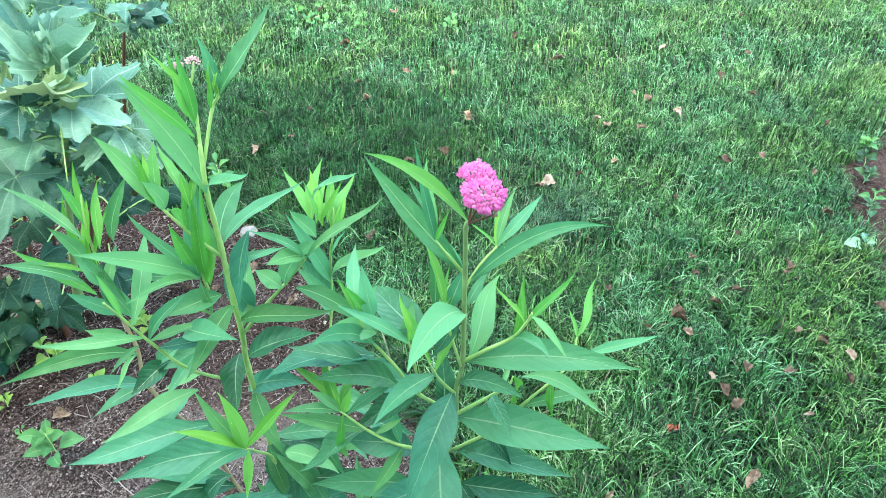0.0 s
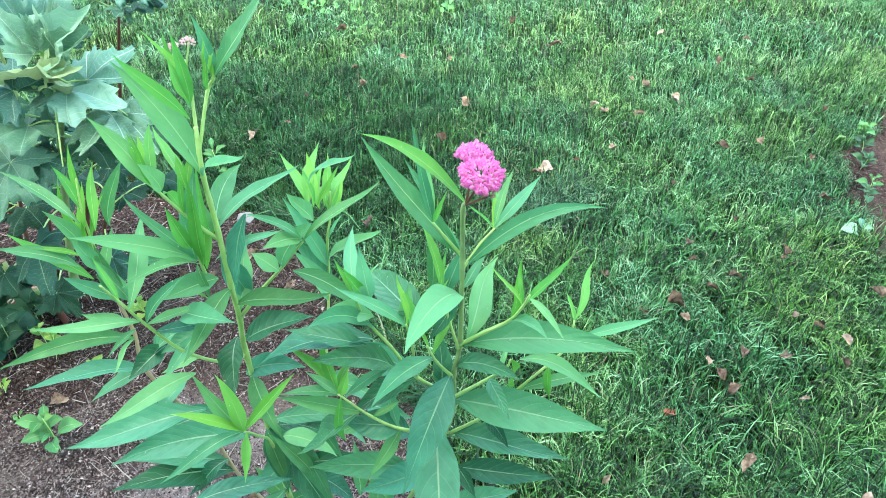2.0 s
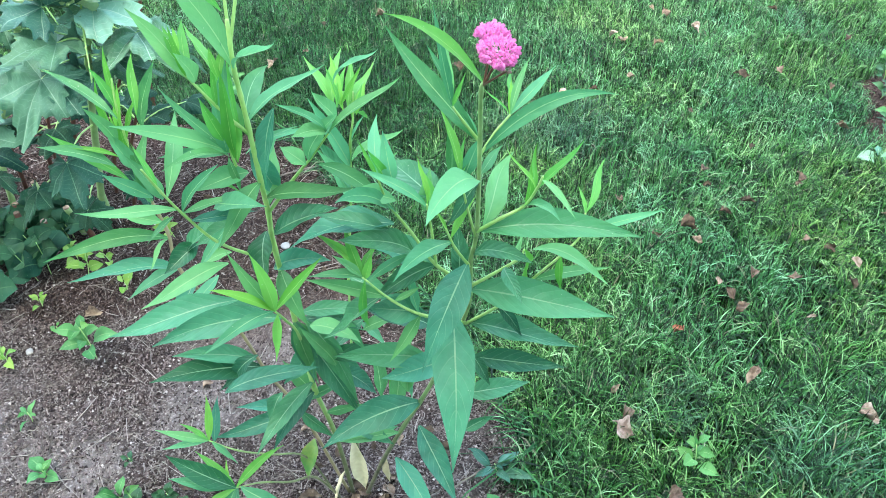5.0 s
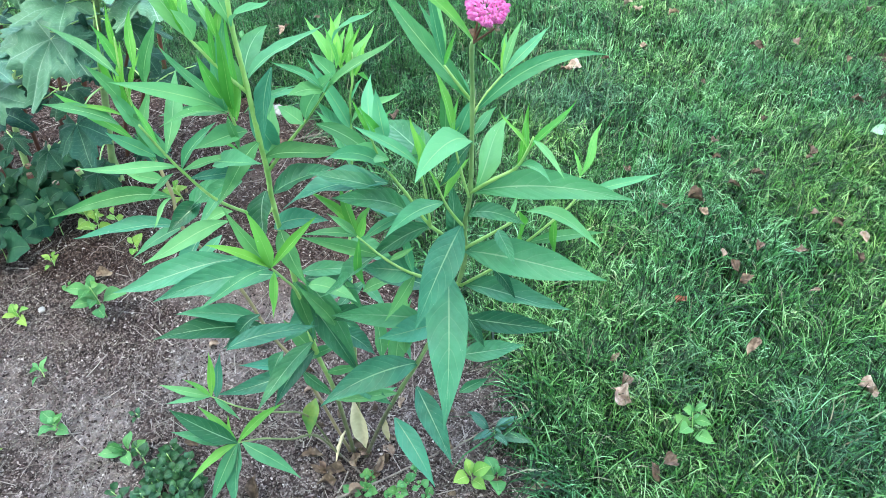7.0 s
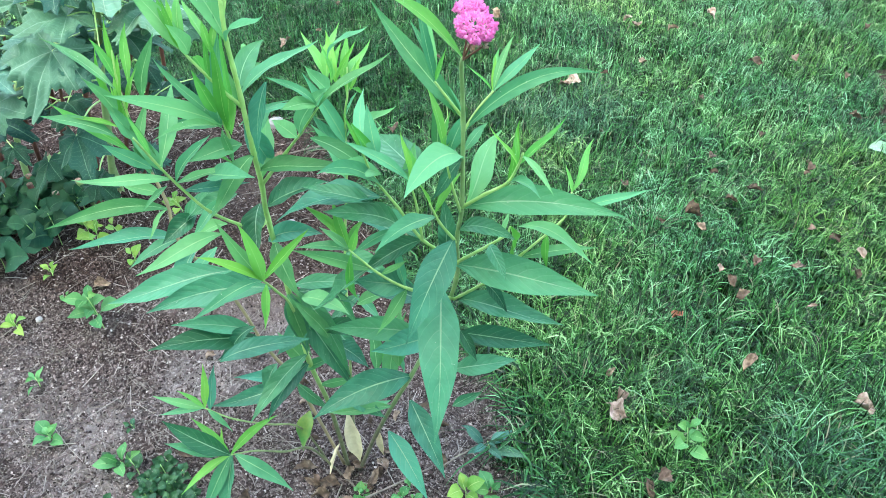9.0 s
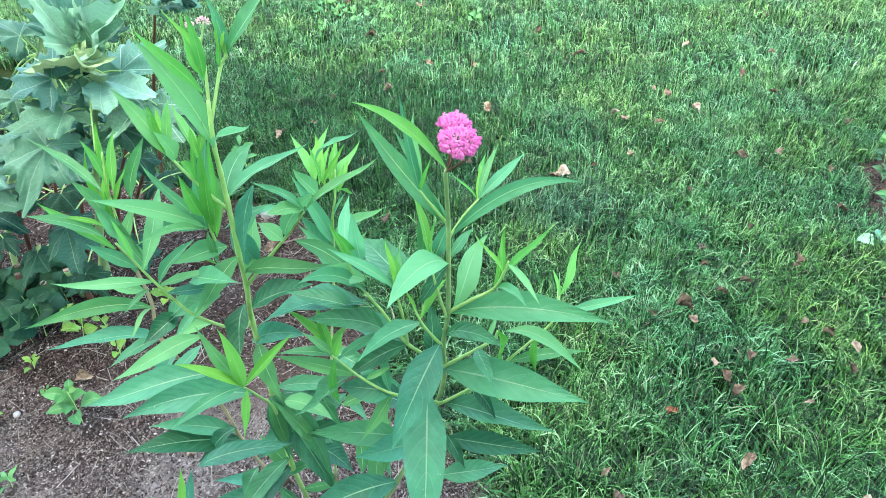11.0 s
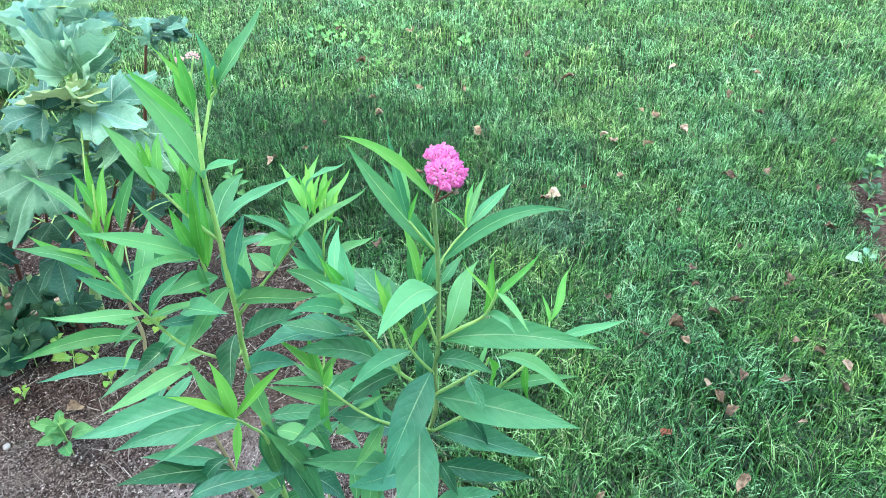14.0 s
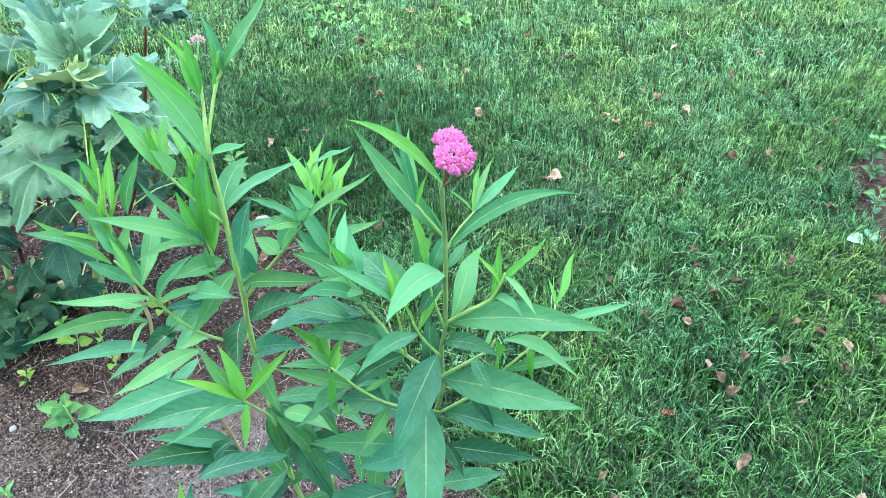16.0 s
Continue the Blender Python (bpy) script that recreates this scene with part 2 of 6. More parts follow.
def soil_material():
    m, n, l, b = material("garden_soil", 0.95, 0.1)
    wide, mid, fine = noise_node(n, l, 2.3, 4), noise_node(n, l, 14, 6), noise_node(n, l, 130, 4)
    col = ramp(n, l, mid, ((0.38, (0.012, 0.009, 0.009)), (0.51, (0.050, 0.036, 0.035)), (0.64, (0.165, 0.130, 0.126))))
    for spot, reach in (((-0.77, 0.55, 0), 0.17), ((-0.80, 0.73, 0), 0.10), ((-0.62, 0.86, 0), 0.17), ((-0.62, 1.09, 0), 0.20), ((-0.42, 1.12, 0), 0.14)):
        tc, away = n.new("ShaderNodeTexCoord"), n.new("ShaderNodeVectorMath")
        away.operation = "DISTANCE"
        away.inputs[1].default_value = spot
        l.new(tc.outputs["Object"], away.inputs[0])
        near = maths(n, l, "MAXIMUM", maths(n, l, "SUBTRACT", 1.0, maths(n, l, "DIVIDE", away.outputs["Value"], reach)), 0.0)
        wide = maths(n, l, "ADD", wide, maths(n, l, "MULTIPLY", near, 0.30))
    dust = ramp(n, l, wide, ((0.52, (0, 0, 0)), (0.72, (1, 1, 1))))
    col = blend(n, l, col, (0.36, 0.31, 0.30), maths(n, l, "MULTIPLY", dust, 0.75))
    col = blend(n, l, col, (0.38, 0.35, 0.35), maths(n, l, "MULTIPLY", maths(n, l, "GREATER_THAN", fine, 0.64), 0.6))
    rusty = ramp(n, l, noise_node(n, l, 27, 5), ((0.50, (0, 0, 0)), (0.68, (1, 1, 1))))
    col = blend(n, l, col, (0.115, 0.072, 0.060), maths(n, l, "MULTIPLY", rusty, 0.28))
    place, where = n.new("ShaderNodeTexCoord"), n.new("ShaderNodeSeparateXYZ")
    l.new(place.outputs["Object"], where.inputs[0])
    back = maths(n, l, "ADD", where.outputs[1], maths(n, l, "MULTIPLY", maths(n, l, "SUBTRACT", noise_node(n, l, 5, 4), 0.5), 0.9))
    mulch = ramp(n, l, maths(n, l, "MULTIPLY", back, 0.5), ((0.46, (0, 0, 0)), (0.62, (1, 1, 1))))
    height = maths(n, l, "MULTIPLY", mid, 1.5)
    for scale, stops, amount in ((300.0, ((0.1, (0.014, 0.009, 0.009)), (0.5, (0.078, 0.054, 0.051)), (0.80, (0.26, 0.205, 0.195)), (0.95, (0.66, 0.59, 0.56))), 0.52),
                                 (150.0, ((0.2, (0.022, 0.014, 0.013)), (0.8, (0.085, 0.056, 0.052)), (0.95, (0.40, 0.33, 0.31))), 0.32)):
        tc, cell, one = n.new("ShaderNodeTexCoord"), n.new("ShaderNodeTexVoronoi"), n.new("ShaderNodeSeparateColor")
        cell.inputs["Scale"].default_value = scale
        l.new(tc.outputs["Object"], cell.inputs["Vector"])
        l.new(cell.outputs["Color"], one.inputs[0])
        grit = ramp(n, l, one.outputs[0], stops)
        bare = maths(n, l, "SUBTRACT", 1.0, maths(n, l, "MULTIPLY", dust, 0.45))
        col = blend(n, l, col, grit, maths(n, l, "MULTIPLY", bare, amount))
        height = maths(n, l, "SUBTRACT", height, maths(n, l, "MULTIPLY", cell.outputs["Distance"], 0.9))
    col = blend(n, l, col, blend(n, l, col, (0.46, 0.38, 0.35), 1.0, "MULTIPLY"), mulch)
    l.new(col, b.inputs["Base Color"])
    bump(n, l, b, maths(n, l, "ADD", fine, height), 0.9, 0.006)
    return m


def thatch_material():
    m, n, l, b = material("lawn_floor", 0.95, 0.1)
    f, g = noise_node(n, l, 60, 5), noise_node(n, l, 1.2, 3)
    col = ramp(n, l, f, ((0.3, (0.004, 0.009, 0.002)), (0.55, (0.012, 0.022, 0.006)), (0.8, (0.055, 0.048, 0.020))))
    col = blend(n, l, col, (0.04, 0.06, 0.02), maths(n, l, "MULTIPLY", g, 0.2))
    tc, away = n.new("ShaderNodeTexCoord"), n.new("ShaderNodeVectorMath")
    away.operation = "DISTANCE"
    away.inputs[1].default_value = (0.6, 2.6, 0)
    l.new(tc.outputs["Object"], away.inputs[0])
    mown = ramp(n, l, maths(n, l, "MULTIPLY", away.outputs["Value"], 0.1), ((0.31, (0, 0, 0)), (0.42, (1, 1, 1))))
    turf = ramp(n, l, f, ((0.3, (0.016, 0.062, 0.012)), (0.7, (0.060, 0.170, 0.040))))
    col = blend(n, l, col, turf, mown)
    l.new(col, b.inputs["Base Color"])
    bump(n, l, b, f, 0.8, 0.01)
    return m


def grass_material(name, stops, tint, gloss=0.42):
    """Grass blades: each blade its own shade, drifting with the sward in hue."""
    m, n, l, b = material(name, gloss, 0.25)
    g = n.new("ShaderNodeNewGeometry")
    patch, clump = noise_node(n, l, 1.5, 3), noise_node(n, l, 13, 3)
    f = maths(n, l, "ADD", maths(n, l, "MULTIPLY", g.outputs["Random Per Island"], 0.7), maths(n, l, "MULTIPLY", patch, 0.15))
    f = maths(n, l, "ADD", f, maths(n, l, "MULTIPLY", maths(n, l, "SUBTRACT", clump, 0.40), 0.55))
    col = ramp(n, l, f, stops)
    cool = ramp(n, l, noise_node(n, l, 2.2, 4), ((0.42, (0, 0, 0)), (0.60, (1, 1, 1))))
    col = blend(n, l, col, blend(n, l, col, tint, 1.0, "MULTIPLY"), cool)
    warm = ramp(n, l, noise_node(n, l, 3.1, 4), ((0.50, (0, 0, 0)), (0.66, (1, 1, 1))))
    col = blend(n, l, col, blend(n, l, col, (1.13, 1.03, 0.84), 1.0, "MULTIPLY"), warm)
    dead = maths(n, l, "GREATER_THAN", maths(n, l, "FRACT", maths(n, l, "MULTIPLY", g.outputs["Random Per Island"], 37.0)), 0.97)
    col = blend(n, l, col, (0.34, 0.31, 0.22), maths(n, l, "MULTIPLY", dead, 0.6))
    l.new(col, b.inputs["Base Color"])
    glow_through(n, l, b, col, 0.20)
    return m


SOIL, THATCH = soil_material(), thatch_material()
GRASS = grass_material("grass_blade", ((0.26, (0.004, 0.016, 0.003)), (0.47, (0.020, 0.088, 0.016)), (0.67, (0.088, 0.250, 0.056)), (0.90, (0.40, 0.62, 0.29))), (0.84, 1.0, 1.40))
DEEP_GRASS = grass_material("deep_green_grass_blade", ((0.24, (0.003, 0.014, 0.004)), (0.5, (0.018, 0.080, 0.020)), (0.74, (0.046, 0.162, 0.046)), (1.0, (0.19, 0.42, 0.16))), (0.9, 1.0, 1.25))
BLUE_GRASS = grass_material("blue_grass_blade", ((0.24, (0.006, 0.020, 0.008)), (0.5, (0.036, 0.112, 0.048)), (0.95, (0.22, 0.41, 0.23))), (0.95, 1.0, 1.12), 0.40)


# ---- mesh helpers ----
def mesh_from(name, verts, faces, mat, uv=None, smooth=True):
    me = bpy.data.meshes.new(name)
    me.from_pydata([tuple(v) for v in verts], [], faces)
    me.materials.append(mat)
    if uv is not None:
        layer = me.uv_layers.new(name="leaf")
        flat = np.array([uv[i] for f in faces for i in f], dtype=np.float32).ravel()
        layer.data.foreach_set("uv", flat)
    if smooth:
        me.polygons.foreach_set("use_smooth", [True] * len(me.polygons))
    me.update()
    return me


def part(name, me, parent, label=""):
    ob = new(name, me)
    ob.parent = parent
    if label:
        ob["label"] = label
    return ob


def thing(name, at, label, category, group="", kind=""):
    ob = new(name)
    ob.empty_display_size = 0.05
    ob.location = at
    return tagged(ob, label, category, group, kind)


def curve_points(knots, steps=6):
    """A smooth line through the knots."""
    k = [Vector(p) for p in knots]
    k = [k[0] * 2 - k[1]] + k + [k[-1] * 2 - k[-2]]
    out = []
    for a, b, c, d in zip(k, k[1:], k[2:], k[3:]):
        for i in range(steps):
            t = i / steps
            out.append(0.5 * (2 * b + (c - a) * t + (2 * a - 5 * b + 4 * c - d) * t * t + (3 * b - a - 3 * c + d) * t ** 3))
    return out + [k[-2]]


def tube(name, knots, r0, r1, mat, origin=(0, 0, 0), sides=7, steps=5):
    pts = [p - Vector(origin) for p in curve_points(knots, steps)]
    verts, faces = [], []
    for i, p in enumerate(pts):
        d = (pts[min(i + 1, len(pts) - 1)] - pts[max(i - 1, 0)]).normalized()
        a = d.cross(Vector((0.3, 1, 0.1))).normalized()
        b = d.cross(a)
        f = i / (len(pts) - 1)
        r = r0 + (r1 - r0) * f
        if i % steps == 0 and 0 < i < len(pts) - 1:
            r *= 1.18
        for s in range(sides):
            w = 2 * math.pi * s / sides
            verts.append(p + (a * math.cos(w) + b * math.sin(w)) * r)
    for i in range(len(pts) - 1):
        for s in range(sides):
            t = (s + 1) % sides
            faces.append((i * sides + s, i * sides + t, (i + 1) * sides + t, (i + 1) * sides + s))
    faces.append(tuple(range(sides))[::-1])
    faces.append(tuple((len(pts) - 1) * sides + s for s in range(sides)))
    return mesh_from(name, verts, faces, mat)


OPEN_SIDE = Vector((0.05, -0.42, 0.90))  # leaves turn their faces to the light of the open side


def blade_leaf(name, base, tip, width, mat, origin=(0, 0, 0), arch=0.12, roll=0.0, fold=0.25, peak=0.37, curl=0.0, wavy=0.12, rows=15):
    """A lance-shaped leaf from base to tip: arch lifts its middle, roll turns it about its length, fold closes it along the rib."""
    a, b = Vector(base), Vector(tip)
    run = b - a
    length = run.length
    d = run.normalized()
    side = d.cross(OPEN_SIDE)
    if side.length < 0.15:
        side = d.cross(Vector((1, 0, 0.2)))
    side.normalize()
    side = Matrix.Rotation(radians(roll), 3, d) @ side
    up = side.cross(d).normalized()
    lift = Vector((0, 0, 1)) if abs(d.z) < 0.9 else up
    seed, bow, twist = random.random() * 9, random.uniform(-0.05, 0.05), random.uniform(-0.5, 0.5)
    verts, faces, uv = [], [], []
    for i in range(rows):
        s = i / (rows - 1)
        w = width * 0.5 * (math.sin(0.5 * math.pi * s / peak) ** 0.9 if s < peak else math.cos(0.5 * math.pi * (s - peak) / (1 - peak)) ** 1.2)
        w = max(w, width * (0.05 if s < 0.5 else 0.012))
        mid = a + run * s + lift * (arch * length * 4 * s * (1 - s)) + up * (curl * length * 8 * s * (1 - s) * (0.5 - s)) + side * (bow * length * 4 * s * (1 - s))
        for j, u in enumerate((-1, -0.55, 0, 0.55, 1)):
            h = fold * abs(u) * w + math.sin(s * 17 + seed + u * 2) * wavy * w * abs(u)
            c, t = math.cos(twist * s), math.sin(twist * s)
            verts.append(mid + (side * c + up * t) * (u * w) + (up * c - side * t) * h - Vector(origin))
            uv.append((0.5 + 0.5 * u, s))
    for i in range(rows - 1):
        for j in range(4):
            k = i * 5 + j
            faces.append((k, k + 1, k + 6, k + 5))
    return mesh_from(name, verts, faces, mat, uv)


def lobed_leaf(name, radius, mat, lobes=5, depth=0.45, teeth=0.10, cup=0.15, spread=300, shut=0.0):
    """A palmate leaf in its own plane: the stalk joins at the origin and the middle lobe points along +y."""
    n = lobes * 12 + 1
    verts, faces, uv = [(0, 0, 0)], [], [(0.5, 0)]
    rings = (0.18, 0.36, 0.54, 0.72, 0.88, 1.0)
    jag = [random.uniform(0.5, 1.3) if i % 3 == 1 else random.uniform(-0.9, -0.2) for i in range(n)]
    size = [random.uniform(0.88, 1.08) for _ in range(lobes + 1)]
    skew, wave = random.uniform(-0.12, 0.12), random.uniform(0, 6)
    for rr in rings:
        for i in range(n):
            f = i / (n - 1)
            ph = f * lobes
            k = min(int(ph), lobes - 1)
            local = abs(2 * (ph - k) - 1)
            ang = radians(90 + spread * (f - 0.5)) + skew * math.sin(3 * f)
            reach = size[k] * (1 - depth * local ** 0.85)
            centre = 1 - 0.42 * abs(2 * f - 1) ** 1.2
            edge = reach * centre + teeth * jag[i] * (0.25 + 0.75 * math.sin(math.pi * min(1, local + 0.12)))
            r = radius * rr * (1 + (edge - 1) * rr ** 0.8)
            fold = (local ** 1.4) * 0.20 - 0.06
            ripple = 0.035 * math.sin(9 * rr + 4 * ph + wave) * rr
            z = radius * (cup * rr ** 2 * math.sin(ph * 1.9 + wave) * 0.7 - cup * rr ** 2.2 + fold * rr ** 0.8 + ripple) + shut * abs(r * math.cos(ang))
            verts.append(((0.72 - 0.1 * shut) * r * math.cos(ang), r * math.sin(ang), z))
            uv.append((0.5 + 0.5 * (2 * (ph - k) - 1) * 0.9, rr))
    for i in range(n - 1):
        faces.append((0, 1 + i, 2 + i))
        for k in range(len(rings) - 1):
            p = 1 + k * n + i
            faces.append((p, p + n, p + n + 1, p + 1))
    return mesh_from(name, verts, faces, mat, uv)


# ---- the ground ----
LAWN_EDGE = ((-3.0, 1.9), (-0.6, 0.85), (0.2, 0.36), (0.59, 0.205), (0.70, 0.15), (0.81, 0.115), (0.93, 0.075), (1.15, -0.04), (1.40, -0.19), (1.66, -0.37), (1.85, -0.47), (1.97, -0.58), (2.03, -0.70), (2.06, -0.84), (2.12, -1.02), (2.15, -1.25), (2.24, -1.5), (2.4, -2.2), (3.2, -3.2), (9.0, -6.0))
FAR_EDGE = ((0.0, 9.0), (1.2, 2.3), (1.52, 1.60), (1.74, 1.43), (2.05, 1.46), (2.44, 1.65), (2.75, 1.97), (3.2, 3.0), (4.0, 6.0), (9.0, 9.0))


def edge_at(table, y):
    return np.interp(y, [p[0] for p in table], [p[1] for p in table])


def wobble(x, y):
    return 0.030 * np.sin(9 * y + 2 * x) + 0.018 * np.sin(23 * y + 1.3) + 0.012 * np.sin(51 * y + 3 * x)


def roughness(x, y):
    """Unevenness of the soil: shallow hollows and clods."""
    z = 0.010 * np.sin(3.1 * x + 1.2) * np.cos(2.7 * y) + 0.006 * np.sin(11 * x + 4 * y) + 0.004 * np.cos(17 * y - 9 * x)
    return z


def grid_mesh(name, x0, x1, y0, y1, step, keep, height, mat):
    xs, ys = np.arange(x0, x1, step), np.arange(y0, y1, step)
    gx, gy = np.meshgrid(xs, ys)
    gx = gx + rng.uniform(-0.3, 0.3, gx.shape) * step
    gy = gy + rng.uniform(-0.3, 0.3, gy.shape) * step
    gz = height(gx, gy)
    verts = np.stack([gx, gy, gz], -1).reshape(-1, 3)
    n = len(xs)
    i, j = np.meshgrid(np.arange(len(ys) - 1), np.arange(n - 1), indexing="ij")
    q = (i * n + j).ravel()
    quads = np.stack([q, q + 1, q + n + 1, q + n], -1)
    c = verts[quads].mean(1)
    quads = quads[keep(c[:, 0], c[:, 1])]
    return mesh_from(name, verts.tolist(), quads.tolist(), mat)


def add_shade_wall():
    """Plain pale wall added out of view behind the path to shade the bed and near lawn."""
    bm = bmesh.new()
    bmesh.ops.create_cube(bm, size=1, matrix=Matrix.Translation((-1.0, -3.2, SHADE_WALL_TOP / 2 - 0.1)) @ Matrix.Diagonal((16, 0.3, SHADE_WALL_TOP + 0.2, 1)))
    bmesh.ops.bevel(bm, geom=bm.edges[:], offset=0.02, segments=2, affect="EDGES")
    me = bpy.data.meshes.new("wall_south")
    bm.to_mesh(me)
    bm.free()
    me.materials.append(SHADE_WALL_SURFACE)
    return tagged(new("wall_south", me), "plain pale unseen wall added to shade the near ground", "wall", kind="structure")


# Height of the added wall sets where its shadow ends on the lawn.
SHADE_WALL_TOP = 11.2
add_shade_wall()


def big_ground():
    rings = [0, 1.5, 3, 6, 12, 30, 80, 200, 600, 2000]
    verts, faces = [(0, 1.5, -0.05)], []
    for r in rings[1:]:
        for k in range(48):
            w = 2 * math.pi * k / 48
            verts.append((r * math.cos(w), 1.5 + r * math.sin(w), -0.05))
    for k in range(48):
        t = (k + 1) % 48
        faces.append((0, 1 + k, 1 + t))
        for i in range(len(rings) - 2):
            p = 1 + i * 48
            faces.append((p + k, p + 48 + k, p + 48 + t, p + t))
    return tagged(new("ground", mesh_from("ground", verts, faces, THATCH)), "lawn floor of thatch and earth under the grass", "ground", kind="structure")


big_ground()


def clod(x, y):
    return roughness(x, y) + rng.normal(0, 0.0042, x.shape)


def in_bed(x, y):
    """The bed: a long rounded island of soil beside the lawn."""
    return (x < edge_at(LAWN_EDGE, y) + wobble(x, y) + 0.03) & (((x + 0.9) / 1.95) ** 4 + ((y - 1.3) / 2.1) ** 4 + 0.15 * np.sin(5 * x + 3 * y) < 1)


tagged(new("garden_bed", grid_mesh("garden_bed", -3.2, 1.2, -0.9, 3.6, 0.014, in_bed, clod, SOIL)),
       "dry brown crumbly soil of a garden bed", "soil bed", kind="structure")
tagged(new("garden_bed_2", grid_mesh("garden_bed_2", 1.3, 3.2, 1.2, 3.3, 0.02, lambda x, y: (x > edge_at(FAR_EDGE, y) + wobble(x, y) - 0.03) & ((x - 2.0) ** 2 + (y - 2.0) ** 2 + 0.1 * np.sin(6 * x) < 0.9), clod, SOIL)),
       "bare brown soil patch beside the lawn", "soil bed", kind="structure")


def lawn(name, x0, x1, y0, y1, per_m2, tall, wide, label, where, mat=GRASS, loose=0.3, droop=0.72, sweep=None):
    """Blades of grass in tufts that lean together; where(x, y) keeps those that stand on lawn."""
    count = int((x1 - x0) * (y1 - y0) * per_m2)
    clumps = int((x1 - x0) * (y1 - y0) * min(420, per_m2 * 0.05)) + 1
    pick = rng.integers(0, clumps, count)
    spread = 0.022 * (420 / min(420, per_m2 * 0.05)) ** 0.5
    spread *= np.where(rng.uniform(0, 1, count) < loose, 3.5, 1.0)
    ox, oy = rng.normal(0, 1, count) * spread, rng.normal(0, 1, count) * spread
    x = rng.uniform(x0, x1, clumps)[pick] + ox
    y = rng.uniform(y0, y1, clumps)[pick] + oy
    ok = (x > x0) & (x < x1) & (y > y0) & (y < y1) & where(x, y)
    tuft = np.sin(7.3 * x + 2 * np.sin(5 * y)) * np.sin(6.1 * y + 1.7 * np.sin(4 * x))
    ok &= rng.uniform(0, 1, count) < 0.78 + 0.22 * tuft
    outward = np.arctan2(oy, ox)
    share = 1.6 * np.sin(2.1 * x + 0.7) + 1.5 * np.cos(1.8 * y) + rng.normal(0, 0.9, clumps)[pick]
    stature = rng.uniform(0.55, 1.30, clumps)[pick]
    x, y, tuft, outward, share, stature = x[ok], y[ok], tuft[ok], outward[ok], share[ok], stature[ok]
    n = len(x)
    h = tall * rng.uniform(0.45, 1.25, n) * (1 + 0.15 * tuft) * stature
    lean_dir = np.where(rng.uniform(0, 1, n) < 0.5, outward + rng.normal(0, 0.8, n), share + rng.normal(0, 1.25, n))
    if sweep is not None:
        lean_dir = rng.normal(sweep, 0.6, n)
    lean = np.clip(rng.normal(droop, 0.38, n), 0.02, 1.5)
    dx, dy = np.cos(lean_dir), np.sin(lean_dir)
    turn = lean_dir + math.pi / 2 + rng.normal(0, 0.5, n)
    sx, sy = np.cos(turn), np.sin(turn)
    w = wide * rng.uniform(0.55, 1.35, n)
    verts = np.zeros((n, 7, 3))
    for k, (s, ws) in enumerate(((0.0, 0.8), (0.4, 1.0), (0.75, 0.7), (1.0, 0.0))):
        bend = lean * s * (0.55 + 0.75 * s)
        cx, cy = x + dx * h * np.sin(bend) * s, y + dy * h * np.sin(bend) * s
        cz = h * s * np.cos(bend) - 0.045 * (s == 0)
        cz = np.maximum(cz, -0.045 if s == 0 else -0.008)
        if k < 3:
            for side, col in ((-0.5, 2 * k), (0.5, 2 * k + 1)):
                verts[:, col, 0], verts[:, col, 1], verts[:, col, 2] = cx + sx * w * ws * side, cy + sy * w * ws * side, cz
        else:
            verts[:, 6, 0], verts[:, 6, 1], verts[:, 6, 2] = cx, cy, cz
    first = (np.arange(n) * 7)[:, None]
    loops = np.concatenate([first + np.array([[0, 1, 3, 2]]), first + np.array([[2, 3, 5, 4]]), first + np.array([[4, 5, 6]])], 1).ravel()
    starts = (np.arange(n) * 11)[:, None] + np.array([[0, 4, 8]])
    me = bpy.data.meshes.new(name)
    me.vertices.add(n * 7)
    me.vertices.foreach_set("co", verts.ravel())
    me.loops.add(n * 11)
    me.loops.foreach_set("vertex_index", loops.astype(np.int32))
    me.polygons.add(n * 3)
    me.polygons.foreach_set("loop_start", starts.ravel().astype(np.int32))
    me.polygons.foreach_set("use_smooth", np.ones(n * 3, bool))
    me.materials.append(mat)
    me.update(calc_edges=True)
    me.validate()
    return tagged(new(name, me), label, "grass", kind="stuff")


def on_lawn(x, y):
    fringe = rng.uniform(-0.02, 0.05, x.shape)
    return (x > edge_at(LAWN_EDGE, y) + wobble(x, y) + fringe) & (x < edge_at(FAR_EDGE, y) + wobble(x, y) - fringe) & (x < 1.05 + 0.6 * y)


def bluish(x, y):
    """Where the coarse blue-green grass stands: a patch low beside the seedling and a streak further out."""
    away = np.full(x.shape, 9.0)
    for cx, cy, rx, ry in ((0.86, 0.58, 0.26, 0.22), (0.52, 0.86, 0.12, 0.08), (0.30, 2.0, 0.22, 0.16)):
        away = np.minimum(away, ((x - cx) / rx) ** 2 + ((y - cy) / ry) ** 2)
    return away + 0.9 * np.sin(15 * x + 3 * y) * np.cos(13 * y) + rng.normal(0, 0.55, x.shape) < 0.9


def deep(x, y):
    """Where finer blades of a darker green fill the lawn along the back of the bed."""
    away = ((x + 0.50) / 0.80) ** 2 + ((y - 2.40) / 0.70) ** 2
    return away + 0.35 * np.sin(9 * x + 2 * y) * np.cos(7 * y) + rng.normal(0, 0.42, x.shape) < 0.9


def bed_rim(x, y):
    d = x - edge_at(LAWN_EDGE, y) - wobble(x, y)
    return (d > rng.uniform(-0.02, 0.03, x.shape)) & (d < 0.07 + rng.uniform(-0.02, 0.04, x.shape))


